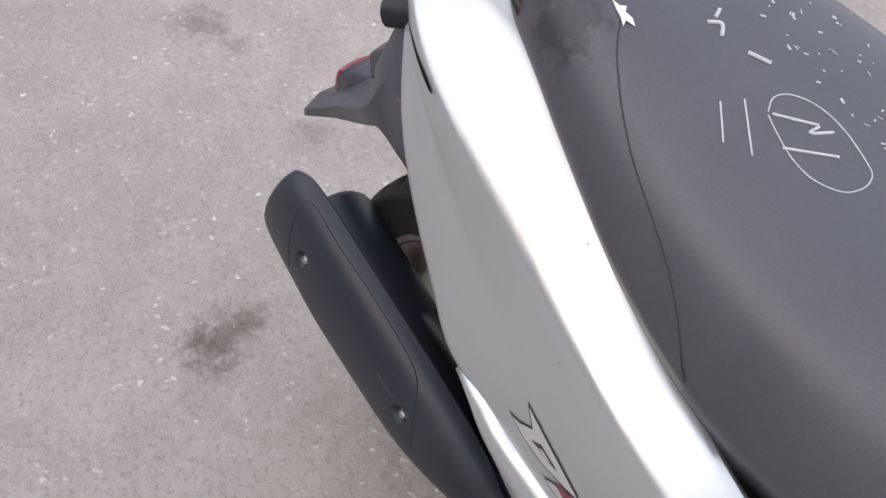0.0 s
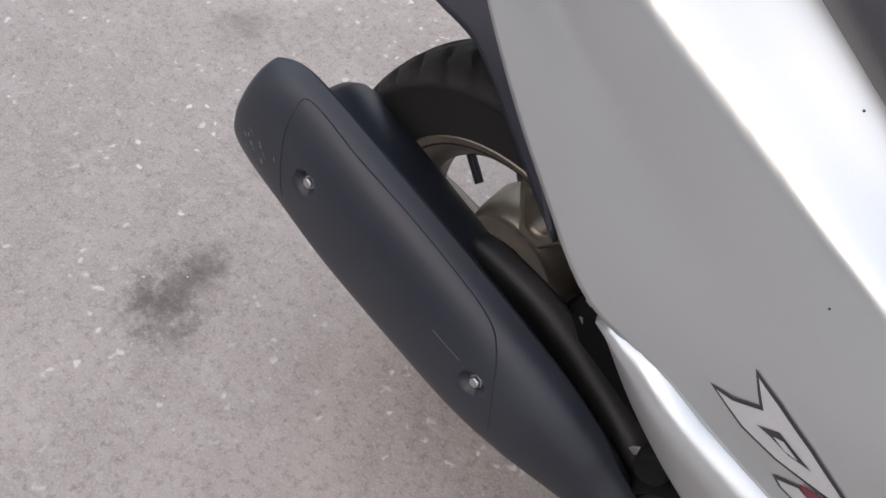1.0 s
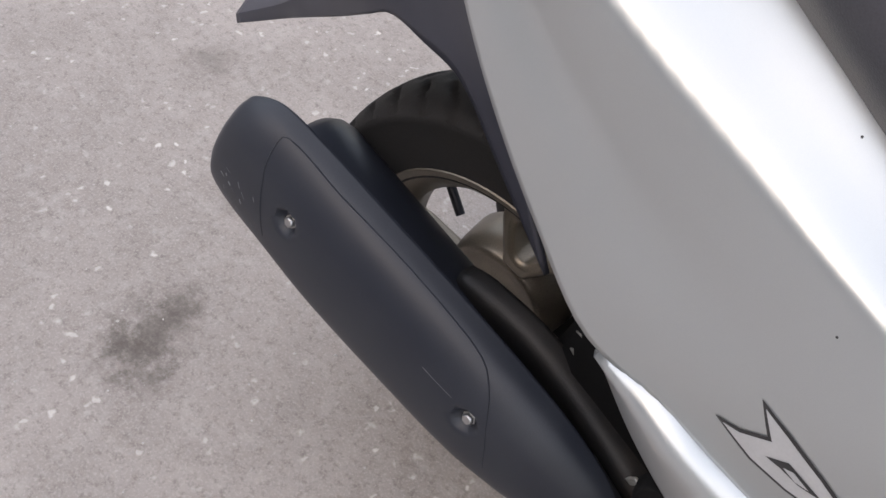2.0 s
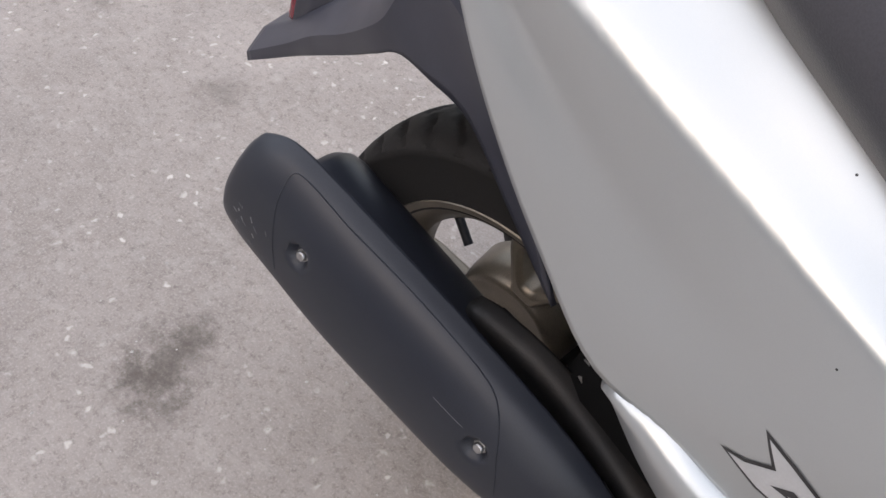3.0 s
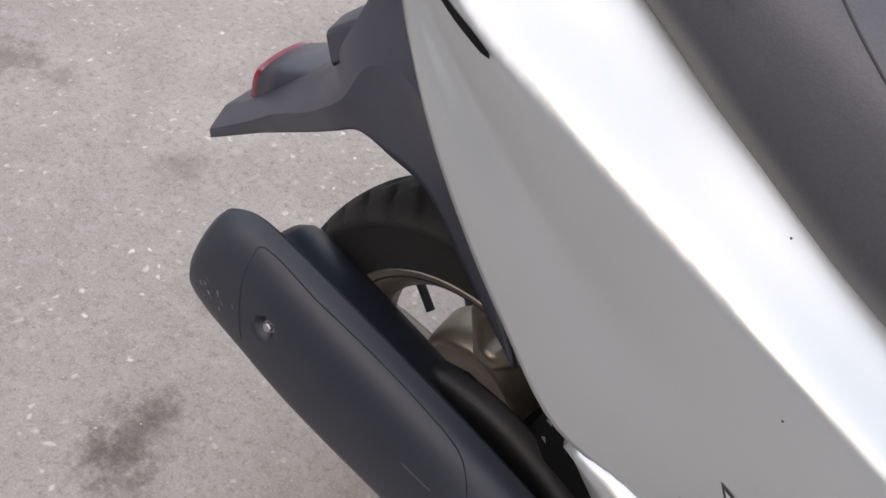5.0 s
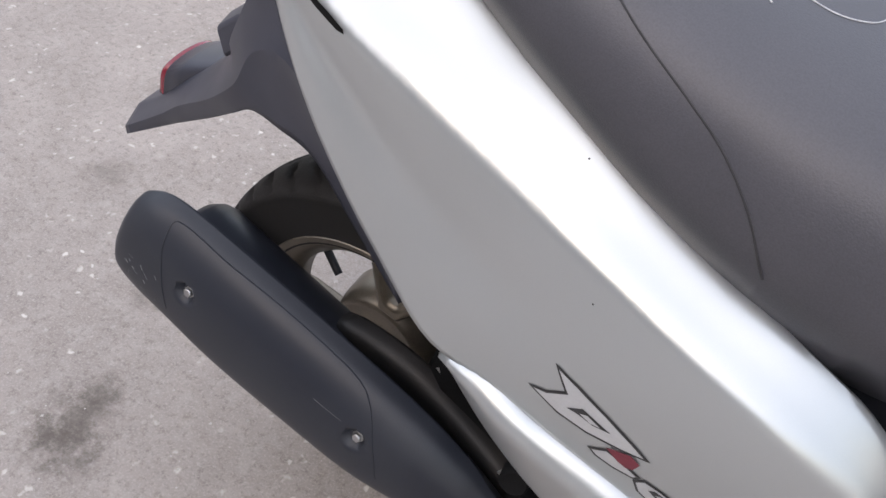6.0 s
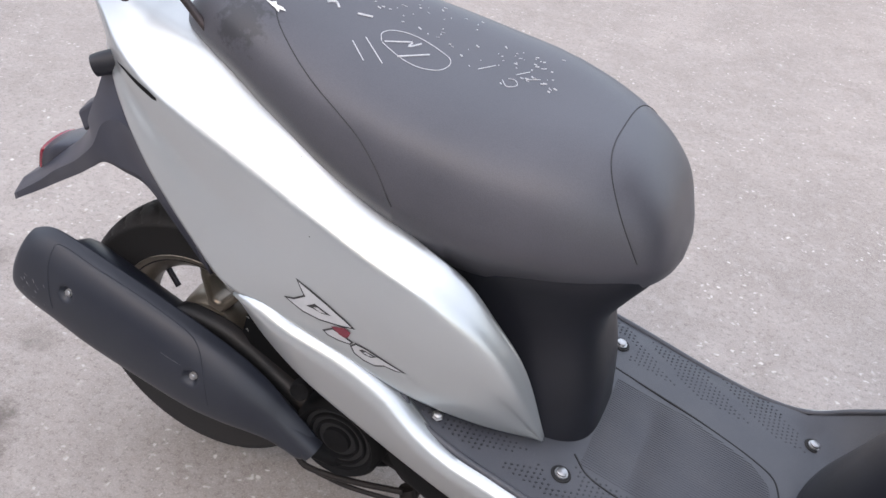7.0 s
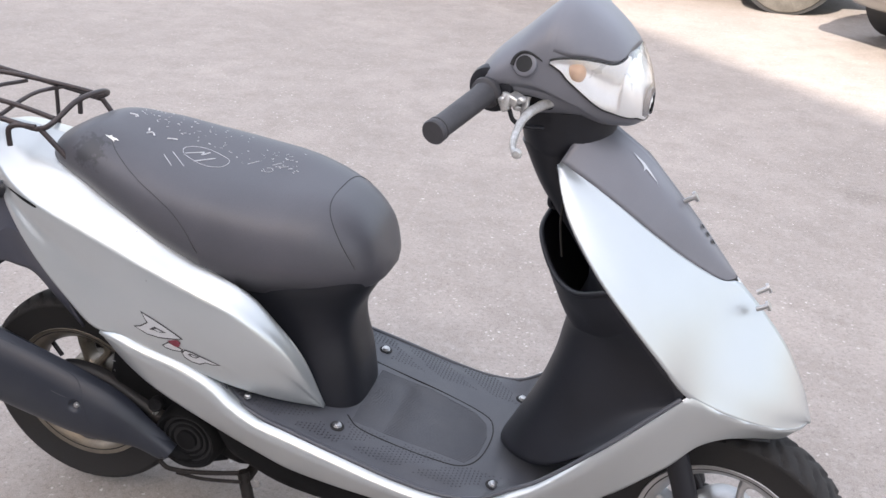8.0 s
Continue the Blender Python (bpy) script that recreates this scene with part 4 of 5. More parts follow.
wheel("rear_wheel", AXLE_R, BRONZE, 0.2, "black tyre on a dusty bronze cast rim", 1.33)
front = wheel("front_wheel", AXLE_F, RIMSILVER, TYRE_R, "black tyre on a pale cast rim", 1.1)
swing = Matrix.Translation(AXLE_F) @ Matrix.Rotation(radians(-11), 4, "Z") @ Matrix.Translation(-Vector(AXLE_F))
for o in (front, *front.children):
    o.data.transform(swing)
for s in (-1, 1):
    part("fork_leg", tube([(1.04, s * 0.062, 0.50), (1.105, s * 0.062, 0.36), (1.15, s * 0.064, 0.23)], 0.019, 14), PLASTIC, scooter, "black front fork leg")
    part("fork_link", block((0.085, 0.014, 0.04), (1.175, s * 0.066, 0.205), (0, 10, 0), None, 0.006), ENGINE, scooter)
bm = loft([[(1.04, y, z + 0.0) for y, z in ((-0.055, 0.36), (0, 0.385), (0.055, 0.36))], [(1.12, y, z) for y, z in ((-0.06, 0.415), (0, 0.432), (0.06, 0.415))], [(1.2, y, z) for y, z in ((-0.058, 0.415), (0, 0.43), (0.058, 0.415))], [(1.235, y, z) for y, z in ((-0.05, 0.412), (0, 0.42), (0.05, 0.412))]], 14, 20)
part("inner_fender", bm, PLASTIC, scooter, solid=0.003)
part("cable", tube([(1.25, 0.055, 0.44), (1.285, 0.062, 0.425), (1.292, 0.064, 0.40), (1.27, 0.062, 0.36), (1.22, 0.06, 0.3)], 0.005, 8), PLASTIC, scooter, "black brake cable loop")

# ---- exhaust ----
can = Vector((1, -0.02, -0.335)).normalized()
muffler = part("muffler", spin([(-0.004, 0), (-0.004, 0.03), (0, 0.04), (0.008, 0.047), (0.02, 0.05), (0.27, 0.05), (0.285, 0.045), (0.3, 0.03)], (-0.142, -0.098, 0.322), can, 40), GUARD, scooter, "black muffler with a plastic guard")
GUARD_ROWS = []
for x, zc, hh, yo, yi in ((-0.164, 0.356, 0.043, -0.16, -0.125), (-0.155, 0.357, 0.06, -0.167, -0.118), (-0.13, 0.356, 0.073, -0.172, -0.112), (-0.09, 0.347, 0.075, -0.176, -0.11), (-0.03, 0.33, 0.076, -0.18, -0.11), (0.05, 0.307, 0.073, -0.18, -0.11), (0.115, 0.287, 0.068, -0.178, -0.11), (0.16, 0.272, 0.058, -0.172, -0.11), (0.195, 0.256, 0.044, -0.163, -0.11), (0.215, 0.243, 0.034, -0.156, -0.112), (0.234, 0.229, 0.029, -0.151, -0.111), (0.252, 0.215, 0.023, -0.147, -0.111), (0.262, 0.208, 0.014, -0.14, -0.114)):
    loop = []
    for a in np.linspace(-math.pi / 2, 1.43, 9):
        c, s = math.cos(a), math.sin(a)
        loop.append((x + 0.3 * hh * math.copysign(abs(s) ** 0.8, s) * (0.7 if s > 0 else 1), yi + (yo - yi) * abs(c) ** 0.6 + 0.02 * max(0.0, s + 0.2) * abs(c) ** 0.5 - (0.01 * s if s > 0 else 0), zc + hh * (0.72 if s > 0 else 1) * math.copysign(abs(s) ** 0.8, s)))
    GUARD_ROWS.append(loop)
GUARD_BOLTS = ((-0.0685, 0.3495), (0.1145, 0.296))
bm = loft(GUARD_ROWS, 90, 190)
for v in bm.verts:
    for bx, bz in GUARD_BOLTS:
        d = math.hypot(v.co.x - bx + 0.0015, v.co.z - bz - 0.0005) / 0.0115
        if d < 1 and v.co.y < -0.15:
            v.co.y += 0.0075 * min(1.0, (1 - d) * 3.0)
guard = part("muffler_guard", bm, GUARD, muffler, "satin black muffler guard", solid=0.003)
bm = bmesh.new()
vs = [bm.verts.new((x, y, z)) for x, y, z in spline(GUARD_ROWS[0], 20)]
bm.faces.new(vs)
part("guard_end", bm, GUARD, muffler, solid=0.003)
for bx, bz in GUARD_BOLTS:
    bolt(guard, (bx, -0.167, bz), (0, -1, 0.25), 0.0046)
part("exhaust_pipe", tube([(0.185, -0.135, 0.262), (0.215, -0.13, 0.239), (0.262, -0.127, 0.204)], (0.026, 0.0165), 18), GUARD, muffler, "black tapered exhaust pipe")
part("exhaust_bend", tube([(0.245, -0.13, 0.216), (0.285, -0.11, 0.19), (0.34, -0.07, 0.18)], 0.012, 12), BLACK, muffler, "sooty exhaust bend")

# ---- engine and stand ----
engine = part("engine", block((0.3, 0.14, 0.19), (0.27, -0.02, 0.29), (0, 14, 0), None, 0.025), BLACK, scooter, "grimy black engine block")
part("gear_case", block((0.28, 0.06, 0.19), (0.165, 0.088, 0.165), (0, 6, 0), None, 0.03), BLACK, engine, "grimy black gear case")
part("drive_case", block((0.42, 0.07, 0.13), (0.16, 0.095, 0.24), (0, 4, 0), None, 0.03), ENGINE, engine)
# flat arm from the wheel hub forward, with a folded rusty edge beside it
arm = loft([[(0.036, -0.078, 0.317), (0.06, -0.078, 0.321), (0.12, -0.08, 0.313), (0.2, -0.084, 0.276), (0.27, -0.086, 0.241)], [(0.034, -0.09, 0.317), (0.06, -0.091, 0.319), (0.12, -0.093, 0.309), (0.2, -0.098, 0.272), (0.27, -0.1, 0.236)], [(0.036, -0.096, 0.311), (0.06, -0.097, 0.312), (0.12, -0.099, 0.299), (0.2, -0.104, 0.261), (0.27, -0.106, 0.226)], [(0.04, -0.096, 0.286), (0.06, -0.097, 0.286), (0.12, -0.099, 0.266), (0.2, -0.104, 0.226), (0.27, -0.106, 0.191)]], 30, 20)
part("swing_arm", arm, ARMGREY, engine, "grimy black swing arm beside the wheel", solid=0.004)
part("muffler_flange", tube([(0.035, -0.108, 0.312), (0.08, -0.112, 0.303), (0.13, -0.114, 0.289), (0.18, -0.116, 0.268)], 0.0028, 8, 24), FLANGE, engine, "thin rusty muffler flange")
bm = bmesh.new()
bm.faces.new([bm.verts.new(q) for q in ((0.135, -0.085, 0.321), (0.143, -0.083, 0.327), (0.152, -0.085, 0.332), (0.156, -0.087, 0.318), (0.148, -0.087, 0.314))])
part("foil_scrap", bm, ALLOY, engine, "scrap of crumpled pale foil", solid=0.002)
bm = bmesh.new()
bm.faces.new([bm.verts.new(q) for q in ((0.134, -0.083, 0.339), (0.144, -0.083, 0.342), (0.149, -0.085, 0.337))])
part("foil_scrap", bm, ALLOY, engine, "scrap of crumpled pale foil", solid=0.002)
fan = part("fan_cover", spin([(-0.09, 0.062), (-0.118, 0.06), (-0.126, 0.054), (-0.122, 0.05), (-0.118, 0.046)], (0.29, 0, 0.232), (0, 1, 0), 40), BLACK, engine, "round black cooling fan cover")
part("fan_hub", spin([(-0.11, 0.02), (-0.122, 0.018), (-0.124, 0.01), (-0.124, 0)], (0.29, 0, 0.232), (0, 1, 0), 24), BLACK, fan)
for r in (0.026, 0.036, 0.046):
    part("fan_ring", spin([(-0.116, r), (-0.1205, r + 0.0015), (-0.1205, r + 0.0035), (-0.116, r + 0.005)], (0.29, 0, 0.232), (0, 1, 0), 36), BLACK, fan)
part("fan_backing", spin([(-0.1165, 0), (-0.1165, 0.054)], (0.29, 0, 0.232), (0, 1, 0), 24), DARKHOLE, fan)
part("oil_filler", spin([(0, 0.013), (0.014, 0.013), (0.016, 0.011), (0.014, 0.008), (0.014, 0)], (0.24, -0.118, 0.298), (0.2, -1, 0.3), 18), BLACK, engine, "black oil filler cap")
part("clip", block((0.022, 0.003, 0.007), (0.219, -0.103, 0.258), (0, -50, 0), None, 0.001), ALLOY, engine, "bright metal clip")
part("frame_tube", tube([(0.12, -0.09, 0.49), (0.25, -0.1, 0.42), (0.36, -0.1, 0.32)], 0.014, 12), ENGINE, engine, "dark frame tube")
part("frame_tube", tube([(0.12, 0.09, 0.49), (0.25, 0.1, 0.42), (0.36, 0.1, 0.32)], 0.014, 12), ENGINE, engine, "dark frame tube")
part("air_box", block((0.2, 0.2, 0.14), (0.26, 0.0, 0.42), (0, 8, 0), None, 0.02), PLASTIC, engine)
bm = loft([[(0.10, y, z) for y, z in ((-0.1, 0.44), (0, 0.46), (0.1, 0.44))], [(0.05, y, z) for y, z in ((-0.09, 0.455), (0, 0.48), (0.09, 0.455))]], 10, 10)
part("wheel_arch", bm, PLASTIC, scooter, solid=0.003)
stand = part("centre_stand", tube([(0.38, -0.09, 0.165), (0.40, -0.105, 0.08), (0.42, -0.13, 0.012), (0.45, -0.135, 0.009)], 0.011, 12), RUST, scooter, "dark steel centre stand, lowered")
part("stand_leg", tube([(0.38, 0.09, 0.165), (0.40, 0.105, 0.08), (0.42, 0.13, 0.012), (0.45, 0.135, 0.009)], 0.011, 12), RUST, stand)
part("stand_bar", tube([(0.385, -0.1, 0.15), (0.385, 0.1, 0.15)], 0.01, 12), RUST, stand)
part("stand_pedal", tube([(0.38, -0.105, 0.172), (0.31, -0.115, 0.163), (0.25, -0.12, 0.161), (0.232, -0.12, 0.176)], 0.0042, 10), RUST, stand, "bent steel stand lever")
part("stand_lever", tube([(0.385, -0.107, 0.155), (0.31, -0.112, 0.147), (0.26, -0.112, 0.148)], 0.0032, 10), RUST, stand)
bolt(stand, (0.415, -0.112, 0.165), (0, -1, 0), 0.008)

# ---- rear mudguard and tail ----
FEND = {
    "rim": [(-0.262, -0.054, 0.36), (-0.2, -0.056, 0.402), (-0.165, -0.065, 0.427), (-0.112, -0.079, 0.465), (-0.075, -0.092, 0.494), (-0.05, -0.098, 0.511), (-0.02, -0.102, 0.51), (0.02, -0.109, 0.506), (0.065, -0.118, 0.472), (0.12, -0.13, 0.43)],
    "crease": [(-0.264, -0.053, 0.367), (-0.205, -0.059, 0.412), (-0.168, -0.067, 0.443), (-0.118, -0.082, 0.48), (-0.085, -0.094, 0.509), (-0.065, -0.099, 0.53), (-0.045, -0.1, 0.565), (-0.01, -0.108, 0.58), (0.03, -0.121, 0.565), (0.08, -0.136, 0.52)],
    "shoulder": [(-0.268, -0.03, 0.379), (-0.224, -0.034, 0.412), (-0.182, -0.036, 0.45), (-0.142, -0.042, 0.485), (-0.1, -0.066, 0.526), (-0.088, -0.078, 0.548), (-0.066, -0.082, 0.59), (-0.045, -0.084, 0.63), (-0.02, -0.09, 0.645), (0.02, -0.1, 0.65)],
    "middle": [(-0.268, 0, 0.382), (-0.226, 0, 0.415), (-0.185, 0, 0.452), (-0.145, 0, 0.488), (-0.11, 0, 0.525), (-0.1, 0, 0.55), (-0.09, 0, 0.6), (-0.08, 0, 0.65), (-0.06, 0, 0.665), (0, 0, 0.67)],
}
half = [spline(FEND[k], 60) for k in ("rim", "crease", "shoulder", "middle")]
lines = half + [[q * np.array((1, -1, 1)) for q in c] for c in half[-2::-1]]
sheet = []
for a, c in zip(lines, lines[1:]):
    sheet += [[p + (q - p) * k for p, q in zip(a, c)] for k in (0.0, 0.12, 0.35, 0.65, 0.88)]
bm = bmesh.new()
grid(bm, sheet + [lines[-1]])
fender = part("rear_mudguard", bm, GREYCOWL, scooter, "dark grey plastic rear mudguard", solid=0.004, sharp=28)
# plate lamp box on the flap, closed behind by a red reflector
ARCH = [(0.0, -0.032), (0.029, -0.033), (0.037, -0.021), (0.04, 0.0), (0.037, 0.021), (0.029, 0.033), (0.0, 0.032)]
bm = bmesh.new()
rows = [[(x + 0.3 * h, y * w, z + h * k) for h, y in spline(ARCH, 30)] for x, z, w, k in ((-0.228, 0.41, 1.0, 1.0), (-0.205, 0.424, 1.0, 0.95), (-0.18, 0.44, 0.97, 0.78), (-0.15, 0.46, 0.9, 0.55), (-0.115, 0.482, 0.8, 0.35))]
grid(bm, rows)
part("lamp_box", bm, GREYCOWL, fender, "dark plate lamp box", solid=0.003, sharp=40)
bm = bmesh.new()
bm.faces.new([bm.verts.new((-0.231 + 0.3 * h, y * 1.02, 0.4095 + h * 1.02)) for h, y in spline(ARCH, 30)])
part("reflector", bm, REDLENS, fender, "red rear reflector", solid=0.007, bevel=0.001)
for s in (-1, 1):
    mount = bmesh.new()
    grid(mount, [[(x + dx * 0.7, s * (y + dy), z + dz) for dx, dy, dz in ((0.012, 0.023, -0.014), (-0.002, 0.02, 0.008), (0.0, 0.004, 0.016), (0.0, -0.014, 0.016), (0.0, -0.024, 0.01), (0.012, -0.026, -0.014))] for x, y, z in ((-0.108, 0.053, 0.541), (-0.085, 0.056, 0.56), (-0.05, 0.058, 0.58))], True)
    part("indicator_mount", mount, GREYCOWL, fender, "empty indicator mount", bevel=0.003, sharp=35)
    bm = bmesh.new()
    bm.faces.new([bm.verts.new((-0.107 + dx * 0.7, s * (0.053 + dy * 0.95), 0.541 + dz * 0.95)) for dx, dy, dz in ((0.012, 0.023, -0.014), (-0.002, 0.02, 0.008), (0.0, 0.004, 0.016), (0.0, -0.014, 0.016), (0.0, -0.024, 0.01), (0.012, -0.026, -0.014))])
    part("mount_face", bm, PLASTIC, fender, "dark end of the mount", solid=0.002)
    part("indicator_stub", tube([(-0.02, s * 0.07, 0.642), (-0.045, s * 0.088, 0.636), (-0.055, s * 0.094, 0.632)], (0.016, 0.013), 14), PLASTIC, fender, "short black indicator stub")

# ---- luggage rack ----
rack = part("luggage_rack", tube([(-0.2, 0, 0.80), (-0.2, -0.05, 0.80), (-0.18, -0.08, 0.795), (-0.1, -0.086, 0.778), (0.03, -0.088, 0.756), (0.055, -0.086, 0.755), (0.07, -0.075, 0.765), (0.085, -0.03, 0.79), (0.088, 0.03, 0.79), (0.07, 0.075, 0.775), (0.055, 0.086, 0.765), (0.03, 0.088, 0.762), (-0.1, 0.086, 0.782), (-0.18, 0.08, 0.795), (-0.2, 0.05, 0.80), (-0.2, 0, 0.80)], 0.0045, 10, 120), RACK, scooter, "black bent steel luggage rack")
part("rack_bar", tube([(0.06, -0.06, 0.765), (0.0, -0.06, 0.778), (-0.09, -0.058, 0.79), (-0.125, -0.045, 0.795), (-0.135, 0, 0.797), (-0.125, 0.045, 0.795), (-0.09, 0.058, 0.79), (0.0, 0.06, 0.782), (0.06, 0.06, 0.775)], 0.0043, 10, 70), RACK, rack)
for x in (-0.02, -0.1):
    part("rack_bar", tube([(x, -0.086, 0.768), (x, 0, 0.781), (x, 0.086, 0.772)], 0.0036, 8), RACK, rack)
for s in (-1, 1):
    part("rack_leg", tube([(0.05, s * 0.087, 0.757), (0.1, s * 0.08, 0.70)], 0.0045, 10), RACK, rack)
    part("rack_leg", tube([(0.045, s * 0.088, 0.757), (0.015, s * 0.093, 0.758), (0.0, s * 0.095, 0.75), (-0.003, s * 0.094, 0.722)], 0.0045, 10), RACK, rack)
part("rack_leg", tube([(-0.02, 0.06, 0.78), (-0.025, 0.062, 0.712)], 0.0036, 8), RACK, rack)

# ---- badge on the side panels: plain shapes laid on the paint ----
from mathutils.bvhtree import BVHTree


def skin_of(ob):
    me = ob.data
    return BVHTree.FromPolygons([v.co.copy() for v in me.vertices], [tuple(p.vertices) for p in me.polygons])


def badge(name, shape, mat, skin, lift, parent, s=-1):
    """A thin sheet of the given outline in (x, z), lying on a side skin."""
    bm = bmesh.new()
    vs = [bm.verts.new((x, 0, z)) for x, z in shape]
    bm.faces.new(vs)
    bm.normal_update()
    bmesh.ops.triangulate(bm, faces=bm.faces)
    bmesh.ops.subdivide_edges(bm, edges=bm.edges, cuts=2, use_grid_fill=True)
    for v in bm.verts:
        hit = skin.ray_cast(Vector((v.co.x, s * 0.4, v.co.z)), Vector((0, -s, 0)))[0]
        y = hit.y if hit else s * 0.178
        v.co.y = y + s * (0.0022 + lift)
    part(name, bm, mat, parent, flat=True)


def grown(shape, d):
    """The outline moved outward by d."""
    n, out = len(shape), []
    area = sum(shape[i][0] * shape[(i + 1) % n][1] - shape[(i + 1) % n][0] * shape[i][1] for i in range(n))
    g = 1 if area > 0 else -1
    for i in range(n):
        a, c, e = Vector(shape[i - 1]), Vector(shape[i]), Vector(shape[(i + 1) % n])
        u, w = (c - a).normalized(), (e - c).normalized()
        m = Vector((u.y + w.y, -u.x - w.x)) * g
        m = m / max(m.length, 1e-6)
        k = min(2.2, 1 / max(0.35, abs(m.x * u.y * g - m.y * u.x * g)))
        out.append(tuple(c + m * d * k))
    return out


WING = [(0.266, 0.514), (0.283, 0.509), (0.305, 0.5), (0.326, 0.489), (0.337, 0.482), (0.322, 0.479), (0.296, 0.476), (0.275, 0.478), (0.253, 0.487), (0.264, 0.49), (0.277, 0.499)]
HOLLOW = [(0.28, 0.488), (0.29, 0.495), (0.311, 0.488), (0.299, 0.486), (0.288, 0.488)]
HOLLOW_LIGHT = [(0.289, 0.49), (0.294, 0.492), (0.304, 0.488), (0.297, 0.487)]
BAR = [(0.301, 0.463), (0.312, 0.471), (0.322, 0.468), (0.336, 0.462), (0.333, 0.458), (0.318, 0.457), (0.306, 0.459)]
DROP = [(0.311, 0.474), (0.327, 0.479), (0.334, 0.475), (0.331, 0.467), (0.326, 0.465), (0.32, 0.467)]
TAIL = [(0.334, 0.456), (0.34, 0.462), (0.352, 0.46), (0.371, 0.453), (0.396, 0.443), (0.385, 0.442), (0.373, 0.444), (0.362, 0.439), (0.349, 0.441), (0.338, 0.447)]
EYE_ = [(0.344, 0.455), (0.348, 0.458), (0.365, 0.454), (0.358, 0.45), (0.35, 0.451)]
EYE_LIGHT = [(0.349, 0.454), (0.352, 0.456), (0.361, 0.453), (0.355, 0.452)]
for panel, s in zip([o for o in scooter.children if o.name.startswith("side_panel")], (-1, 1)):
    skin = skin_of(panel)
    for shape in (WING, BAR, TAIL):
        badge("badge_outline", grown(shape, 0.001), DECAL_DARK, skin, 0.0003, panel, s)
        badge("badge", grown(shape, -0.0011), DECAL_LIGHT, skin, 0.0006, panel, s)
    # slot is not cut: a black patch paints its inner shade
    badge("vent_slot", [(-0.016, 0.652), (0.005, 0.649), (0.03, 0.6425), (0.055, 0.6375), (0.062, 0.638), (0.061, 0.641), (0.045, 0.6455), (0.02, 0.6505), (0.0, 0.6535)], BLACK, skin, 0.0004, panel, s)
    badge("badge", HOLLOW, DECAL_DARK, skin, 0.0009, panel, s)
    badge("badge", EYE_, DECAL_DARK, skin, 0.0009, panel, s)
    badge("badge", HOLLOW_LIGHT, DECAL_LIGHT, skin, 0.0012, panel, s)
    badge("badge", EYE_LIGHT, DECAL_LIGHT, skin, 0.0012, panel, s)
    badge("badge", DROP, DECAL_RED, skin, 0.0009, panel, s)

for panel, s in zip([o for o in scooter.children if o.name.startswith("side_panel")][:1], (-1,)):
    tree = skin_of(panel)
    for x, z in ((0.2735, 0.5645), (0.2325, 0.6155)):
        q, normal, _, _ = tree.find_nearest(Vector((x, -0.17 if z < 0.6 else -0.118, z)))
        out = normal if normal.y < 0 else -normal
        part("paint_chip", spin([(0.0021, 0.0007), (0.0023, 0.0005), (0.0024, 0)], q, out, 8), DECAL_DARK, panel, "tiny dark paint chip")
cowls = [o for o in scooter.children if o.name.startswith("centre_cowl")]
SHARD = [(0.977, 0.836), (0.984, 0.825), (0.997, 0.815), (0.991, 0.815), (0.997, 0.799), (1.003, 0.776), (0.992, 0.791), (0.986, 0.8), (0.979, 0.794), (0.982, 0.807), (0.977, 0.821)]
for cowl, s in zip(cowls, (-1, 1)):
    bm = bmesh.new()
    tree = skin_of(cowl)
    vs = [bm.verts.new((x, s * 0.03, z)) for x, z in SHARD]
    bm.faces.new(vs)
    bm.normal_update()
    bmesh.ops.triangulate(bm, faces=bm.faces)
    bmesh.ops.subdivide_edges(bm, edges=bm.edges, cuts=2, use_grid_fill=True)
    for v in bm.verts:
        place, normal, _, _ = tree.find_nearest(v.co)
        up = normal if normal.z > 0 else -normal
        v.co = place + up * 0.0026
    part("cowl_badge", bm, DECAL_LIGHT, cowl, "pale jagged badge shape", flat=True)

# moulded line and scuffs on the muffler guard
tree = skin_of(guard)


def on_guard(pts, r, mat, name, lab):
    line = []
    for p in spline(pts, 12 * len(pts)):
        q, normal, _, _ = tree.find_nearest(Vector(p))
        line.append(tuple(q + Vector((0, -0.0014, 0.0008))))
    part(name, tube(line, r, 5, len(line)), mat, guard, lab)


on_guard([(-0.093, -0.172, 0.318), (-0.098, -0.17, 0.358), (-0.1, -0.158, 0.39), (-0.094, -0.147, 0.402), (-0.037, -0.147, 0.385), (0.034, -0.147, 0.367), (0.098, -0.15, 0.346), (0.118, -0.158, 0.33), (0.133, -0.17, 0.29), (0.138, -0.172, 0.262)], 0.0006, GUARD, "moulded_line", "thin moulded line")
rng = random.Random(9)
for i in range(26):
    x, z = rng.uniform(-0.148, -0.1), rng.uniform(0.3, 0.355)
    a, k = rng.uniform(-1.2, -0.3), rng.uniform(0.002, 0.008)
    on_guard([(x, -0.17, z), (x + k * math.cos(a), -0.17, z + k * math.sin(a))], rng.uniform(0.0002, 0.0006), SCUFF, "scuff", "pale scratch")
on_guard([(0.072, -0.176, 0.319), (0.085, -0.176, 0.315), (0.1, -0.176, 0.311)], 0.0002, SCUFF, "scuff", "pale scratch")

